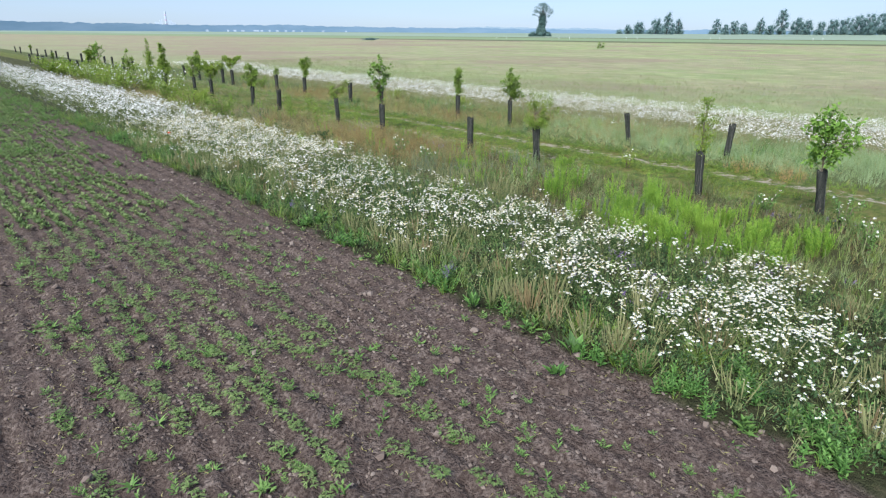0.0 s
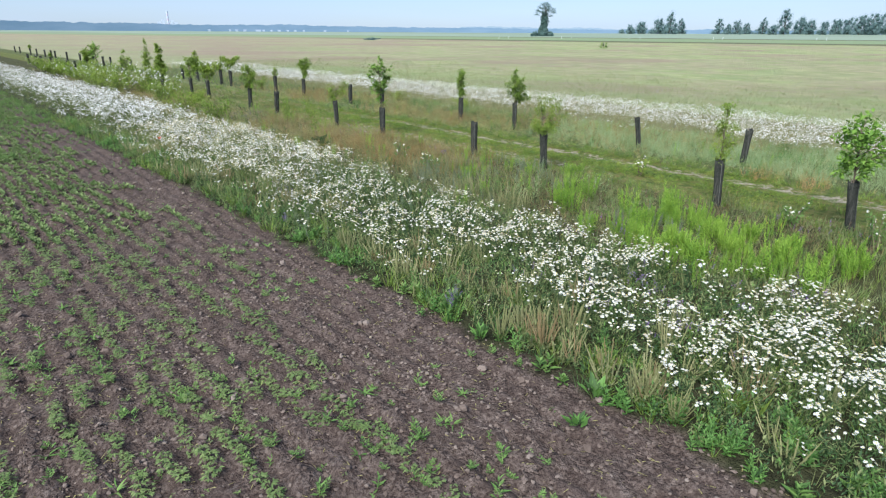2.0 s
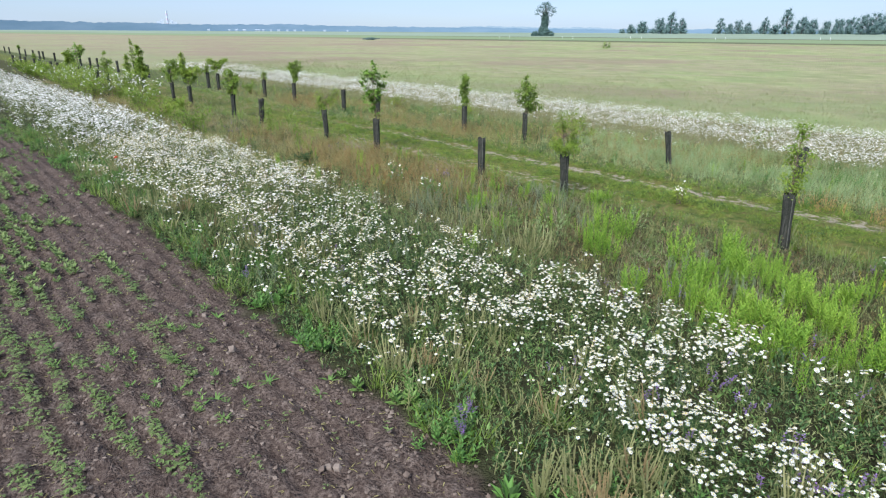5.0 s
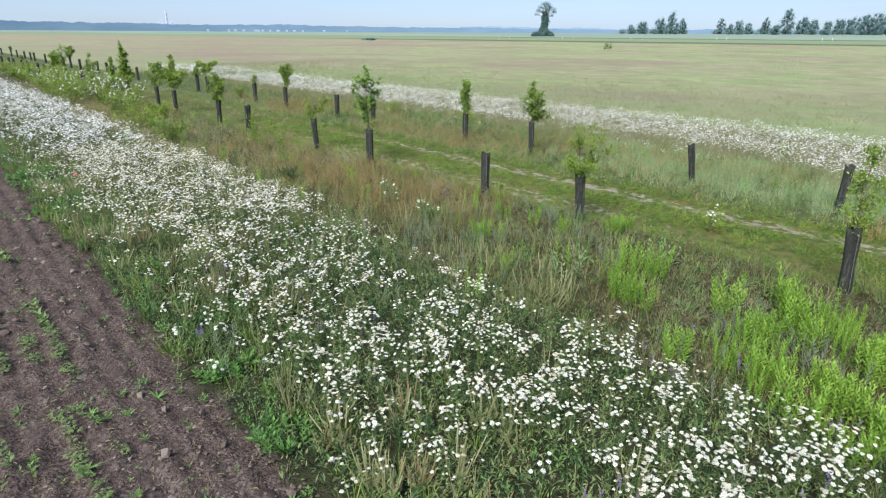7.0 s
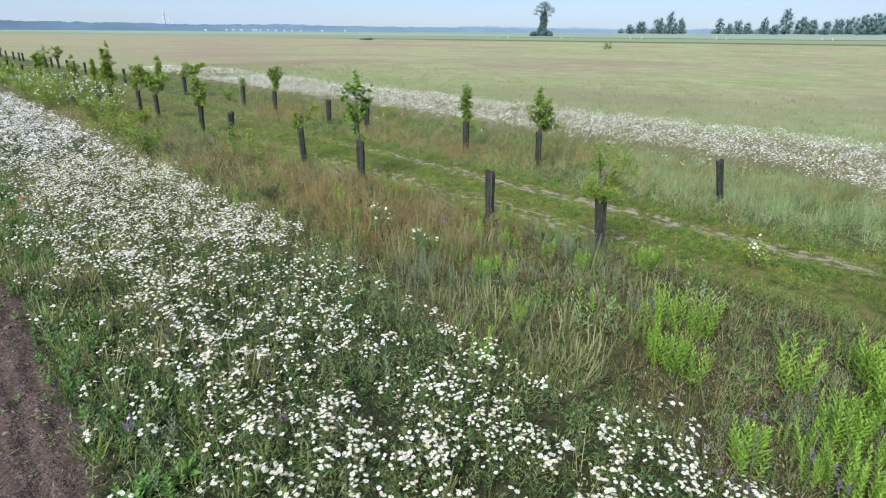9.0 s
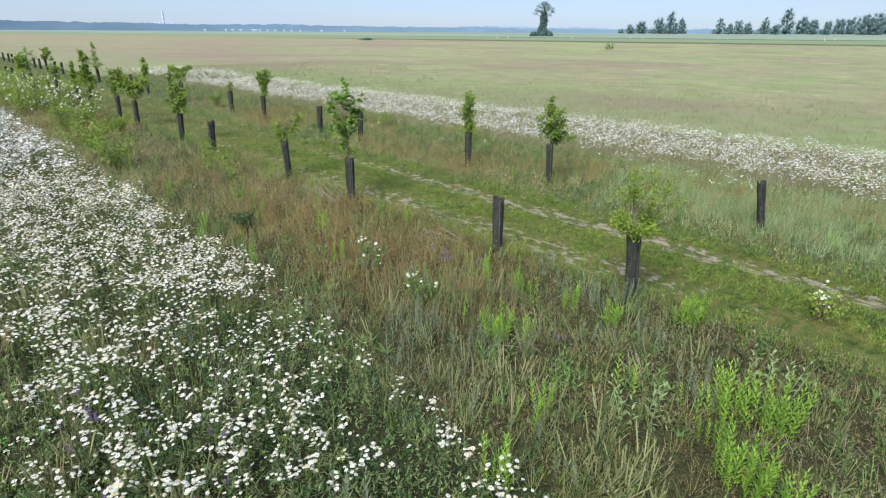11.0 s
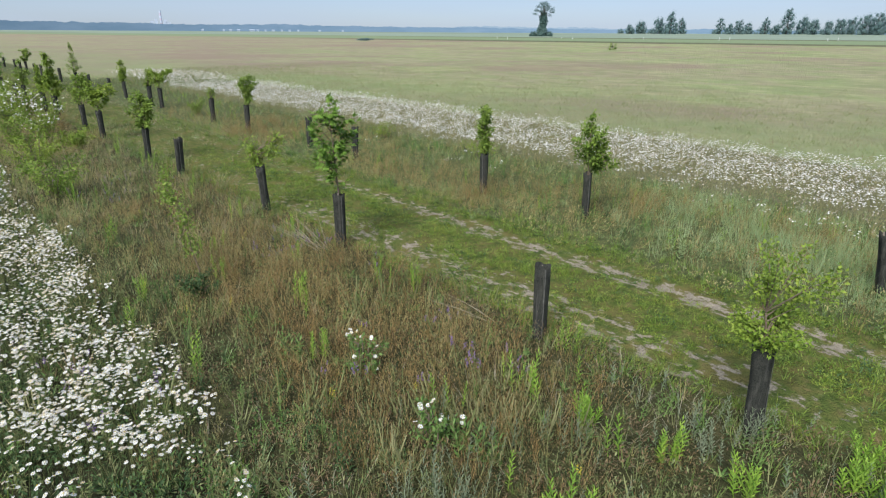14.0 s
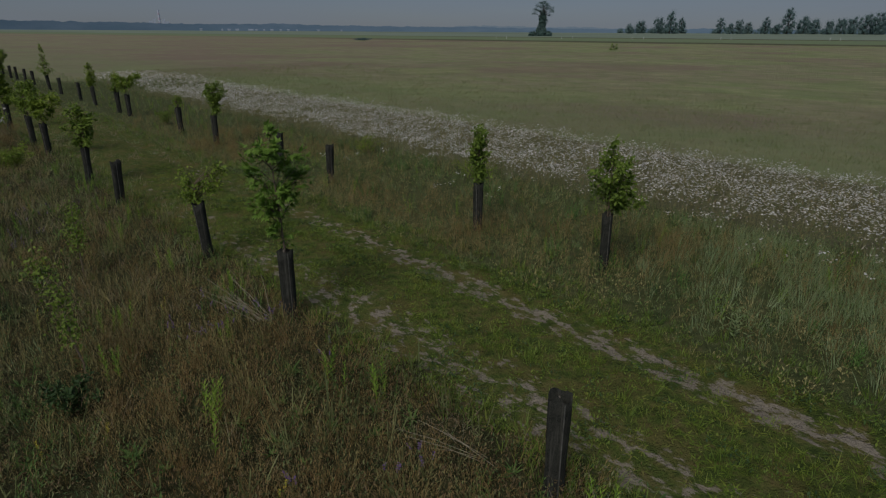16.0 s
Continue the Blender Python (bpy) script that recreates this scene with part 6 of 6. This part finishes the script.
def lone_tree():
    """The ivy-covered trunk with a thin umbrella crown over low bushes."""
    r = np.random.default_rng(501)
    x, y = bearing(9.7, 440.0)
    ob = thing("ivy_tree", (x, y, float(rise(x, y)) - 0.1), "tall solitary tree, ivy-clad trunk, thin crown, bushes at its foot", "tree")
    wood, ivy, crown, bush = Shape(), Shape(), Shape(), Shape()
    wood.tube([(0, 0, 0), (0.3, 0, 7), (-0.2, 0, 13), (0.2, 0, 19)], [1.0, 0.8, 0.5, 0.15], 8)
    boughs = []
    for k in range(22):
        a, u = k * 2.4, (k + 0.5) / 22
        rad = 6.6 * math.sin(math.pi * (0.55 - 0.5 * u)) * r.uniform(0.75, 1.1)
        tip = np.array([rad * math.cos(a), rad * math.sin(a), 13.2 + 8.2 * u ** 0.7 + r.uniform(-0.7, 0.7)])
        wood.tube([(0, 0, 10 + 7 * u), tip * (0.5, 0.5, 1) - (0, 0, 1.0), tip], [0.22, 0.14, 0.05], 5)
        boughs.append(tip)
    for z in (2.0, 4.5, 7.0, 9.5, 12.0, 14.2):
        leaf_mass(ivy, (r.normal(0, 0.3), r.normal(0, 0.3), z), (2.5, 2.5, 2.2) if z < 13 else (1.8, 1.8, 1.6), r)
    for _ in range(1500):
        a, z = r.uniform(0, 6.28), r.uniform(0.5, 15.6)
        q = (2.5 + 0.5 * math.sin(z * 0.9 + a)) * (1.0 if z < 13 else 0.7) * r.uniform(0.75, 1.1)
        ivy.leaf((q * math.cos(a), q * math.sin(a), z), r.normal(0, 1, 3), 0.8 * r.uniform(0.5, 1.2), 0.6, up=r.normal(0, 1, 3))
    for tip in boughs:
        for _ in range(95):
            p = tip + r.normal(0, 1, 3) * (0.95, 0.95, 0.5)
            crown.leaf(p, r.normal(0, 1, 3), 0.5 * r.uniform(0.5, 1.2), 0.34, up=r.normal(0, 1, 3))
    for cx, cy, q, h in ((-6.5, 3, 2.6, 3.2), (-3.5, -2, 3.0, 4.2), (3.5, -2.5, 3.0, 3.4), (6.6, 1, 2.3, 2.8), (-4.6, 0, 1.5, 6.5)):
        leaf_mass(bush, (cx, cy, h * 0.35), (q * 0.85, q * 0.85, h * 0.5), r)
        for _ in range(320):
            n = r.normal(0, 1, 3)
            n = n / np.linalg.norm(n) * r.uniform(0.7, 1.1)
            p = np.array([cx + n[0] * q, cy + n[1] * q, abs(n[2]) * h])
            bush.leaf(p, r.normal(0, 1, 3), 0.8 * r.uniform(0.5, 1.2), 0.6, up=r.normal(0, 1, 3))
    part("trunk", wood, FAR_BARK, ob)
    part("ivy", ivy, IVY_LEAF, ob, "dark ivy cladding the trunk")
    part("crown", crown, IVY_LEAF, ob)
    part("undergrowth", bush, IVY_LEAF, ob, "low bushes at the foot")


lone_tree()
FAR_LABEL = "distant hazy blue-green tree at the edge of the fields"
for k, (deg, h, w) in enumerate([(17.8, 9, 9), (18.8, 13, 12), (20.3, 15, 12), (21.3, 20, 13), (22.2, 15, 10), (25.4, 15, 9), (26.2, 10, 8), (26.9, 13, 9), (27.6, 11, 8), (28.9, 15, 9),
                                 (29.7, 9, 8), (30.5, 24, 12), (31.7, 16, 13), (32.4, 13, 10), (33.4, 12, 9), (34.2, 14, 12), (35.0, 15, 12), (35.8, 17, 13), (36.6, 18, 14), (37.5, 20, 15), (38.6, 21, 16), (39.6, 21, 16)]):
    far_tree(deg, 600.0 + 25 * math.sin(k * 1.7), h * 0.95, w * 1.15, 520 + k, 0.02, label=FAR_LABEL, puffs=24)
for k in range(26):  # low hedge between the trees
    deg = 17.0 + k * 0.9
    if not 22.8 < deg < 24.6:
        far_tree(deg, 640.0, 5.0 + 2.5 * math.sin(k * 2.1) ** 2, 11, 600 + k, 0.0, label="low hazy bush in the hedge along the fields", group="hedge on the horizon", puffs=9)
far_tree(15.9, 172.0, 2.3, 3.0, 560, 0.05, label="lone thin olive-green bush standing in the open meadow", group="", puffs=7, foliage=GRASS)
x, y = bearing(-7.6, 300.0)
shrub("field_bush", x, y, 1.1, 4.0, 561, 700, 0.4, 0, FAR_LEAF, "low dark bush patch far out in the meadow", "shrub", "", 14)
WHITE = plain("white_paint", [(0.46, 0.47, 0.46), (0.56, 0.57, 0.55)], 4, 0.6)
for k, deg in enumerate([5.3, 6.3, 11.5, 12.5, 17.9, 18.9, 25.3, 26.1, 33.3, 34.0]):
    x, y = bearing(deg, 340.0)
    ob = thing("marker_post", (x, y, float(rise(x, y)) - 0.05), "small white marker post at the meadow's far edge", "post", "marker posts")
    s = Shape()
    s.tube([(0, 0, 0), (0, 0, 1.2), (0, 0, 1.3)], [0.09, 0.09, 0.06], 6)
    part("post", s, WHITE, ob)


def ridge(name, d, span, heights, material, label, seed):
    """A long wooded rise on the horizon, with a gently uneven skyline."""
    r = np.random.default_rng(seed)
    n = 1500
    verts, faces = [], []
    for k in range(n):
        u = k / (n - 1)
        x, y = bearing(span[0] + (span[1] - span[0]) * u, d)
        bx, by = bearing(span[0] + (span[1] - span[0]) * u, d + 250)
        h = float(np.interp(u, np.linspace(0, 1, len(heights)), heights))
        h *= 0.74 + 0.20 * float(value_noise(k * 1.0, 0.0, 40.0, seed)) + 0.16 * float(value_noise(k * 1.0, 5.0, 9.0, seed)) + 0.12 * float(value_noise(k * 1.0, 9.0, 2.5, seed))
        verts += [(x, y, 0), (x, y, h + 2), (0.5 * (x + bx), 0.5 * (y + by), h + 2), (bx, by, 0)]
    for k in range(n - 1):
        a = 4 * k
        for q in range(3):
            faces += [(a + q, a + q + 4, a + q + 1), (a + q + 4, a + q + 5, a + q + 1)]
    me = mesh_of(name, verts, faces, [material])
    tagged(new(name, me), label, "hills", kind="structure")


# haze is painted into the base colours, paler on the farther hills
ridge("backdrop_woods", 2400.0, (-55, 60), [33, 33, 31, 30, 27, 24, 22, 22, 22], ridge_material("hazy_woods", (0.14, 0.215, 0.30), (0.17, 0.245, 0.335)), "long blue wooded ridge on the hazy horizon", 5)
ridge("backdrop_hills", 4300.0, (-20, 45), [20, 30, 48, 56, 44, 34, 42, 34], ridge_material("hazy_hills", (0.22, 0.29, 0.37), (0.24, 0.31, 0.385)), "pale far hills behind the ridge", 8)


def chimney():
    x, y = bearing(-25.7, 2700.0)
    ob = thing("chimney", (x, y, 0), "tall hazy red and white banded industrial chimney far off", "chimney")
    # both paints are greyed and blued to carry the haze of distance
    band = [plain("hazy_white", [(0.43, 0.49, 0.57), (0.46, 0.51, 0.59)], 0.05, 0.9), plain("hazy_red", [(0.43, 0.39, 0.46), (0.45, 0.40, 0.47)], 0.05, 0.9)]
    for dx, w, h in ((-32, 14, 44), (-18, 10, 52), (14, 12, 50), (26, 16, 42)):
        s = Shape()
        ax, ay = math.cos(radians(17)), -math.sin(radians(17))
        corner = [(dx + e * w / 2, f * 8.0) for e, f in ((-1, -1), (1, -1), (1, 1), (-1, 1))]
        box = [(p * ax - q * ay, p * ay + q * ax, z) for z in (0, h) for p, q in corner]
        s.add(box, [(0, 1, 5), (0, 5, 4), (1, 2, 6), (1, 6, 5), (2, 3, 7), (2, 7, 6), (3, 0, 4), (3, 4, 7), (4, 5, 6), (4, 6, 7)])
        part("boiler_house", s, band[0], ob, "pale block beside the stack")
    for k in range(7):
        s = Shape()
        z = 20 + 9 * k
        s.tube([(0, 0, z), (0, 0, z + 9)], [4.6 - 0.2 * k, 4.4 - 0.2 * k], 8)
        part("band", s, band[k % 2], ob)
    s = Shape()
    s.tube([(0, 0, 0), (0, 0, 20)], [5.8, 5.5], 8)
    part("base", s, band[0], ob)


chimney()
# wall and roof colours have the bluish distance haze mixed in
HALL = plain("hazy_hall_wall", [(0.28, 0.35, 0.44), (0.34, 0.40, 0.49)], 0.05, 0.9)
ROOF = plain("hazy_hall_roof", [(0.28, 0.34, 0.43), (0.33, 0.38, 0.46)], 0.05, 0.9)
for k, (deg, w) in enumerate([(-22.4, 8), (-20.6, 6), (-20.0, 9), (-19.3, 10), (-18.1, 18), (-17.6, 8), (-16.9, 6), (-16.2, 10), (-15.4, 7), (-14.7, 8), (-13.9, 6), (-11.9, 8), (-9.7, 6)]):
    x, y = bearing(deg, 2250.0)
    ob = thing("far_building", (x, y, float(rise(x, y)) - 0.5), "small pale building far off before the wooded ridge", "building", "buildings on the horizon", -43 - deg)
    s = Shape()
    s.add([(-w / 2, -6, 0), (w / 2, -6, 0), (w / 2, 6, 0), (-w / 2, 6, 0), (-w / 2, -6, 6), (w / 2, -6, 6), (w / 2, 6, 6), (-w / 2, 6, 6)],
          [(0, 1, 5), (0, 5, 4), (1, 2, 6), (1, 6, 5), (2, 3, 7), (2, 7, 6), (3, 0, 4), (3, 4, 7)])
    part("wall", s, HALL, ob)
    s = Shape()
    s.add([(-w / 2 - 0.6, -7, 6), (w / 2 + 0.6, -7, 6), (w / 2 + 0.6, 7, 6), (-w / 2 - 0.6, 7, 6), (-w / 2, 0, 8.5), (w / 2, 0, 8.5)],
          [(0, 1, 5), (0, 5, 4), (2, 3, 4), (2, 4, 5), (1, 2, 5), (3, 0, 4), (0, 2, 1), (0, 3, 2)])
    part("roof", s, ROOF, ob)
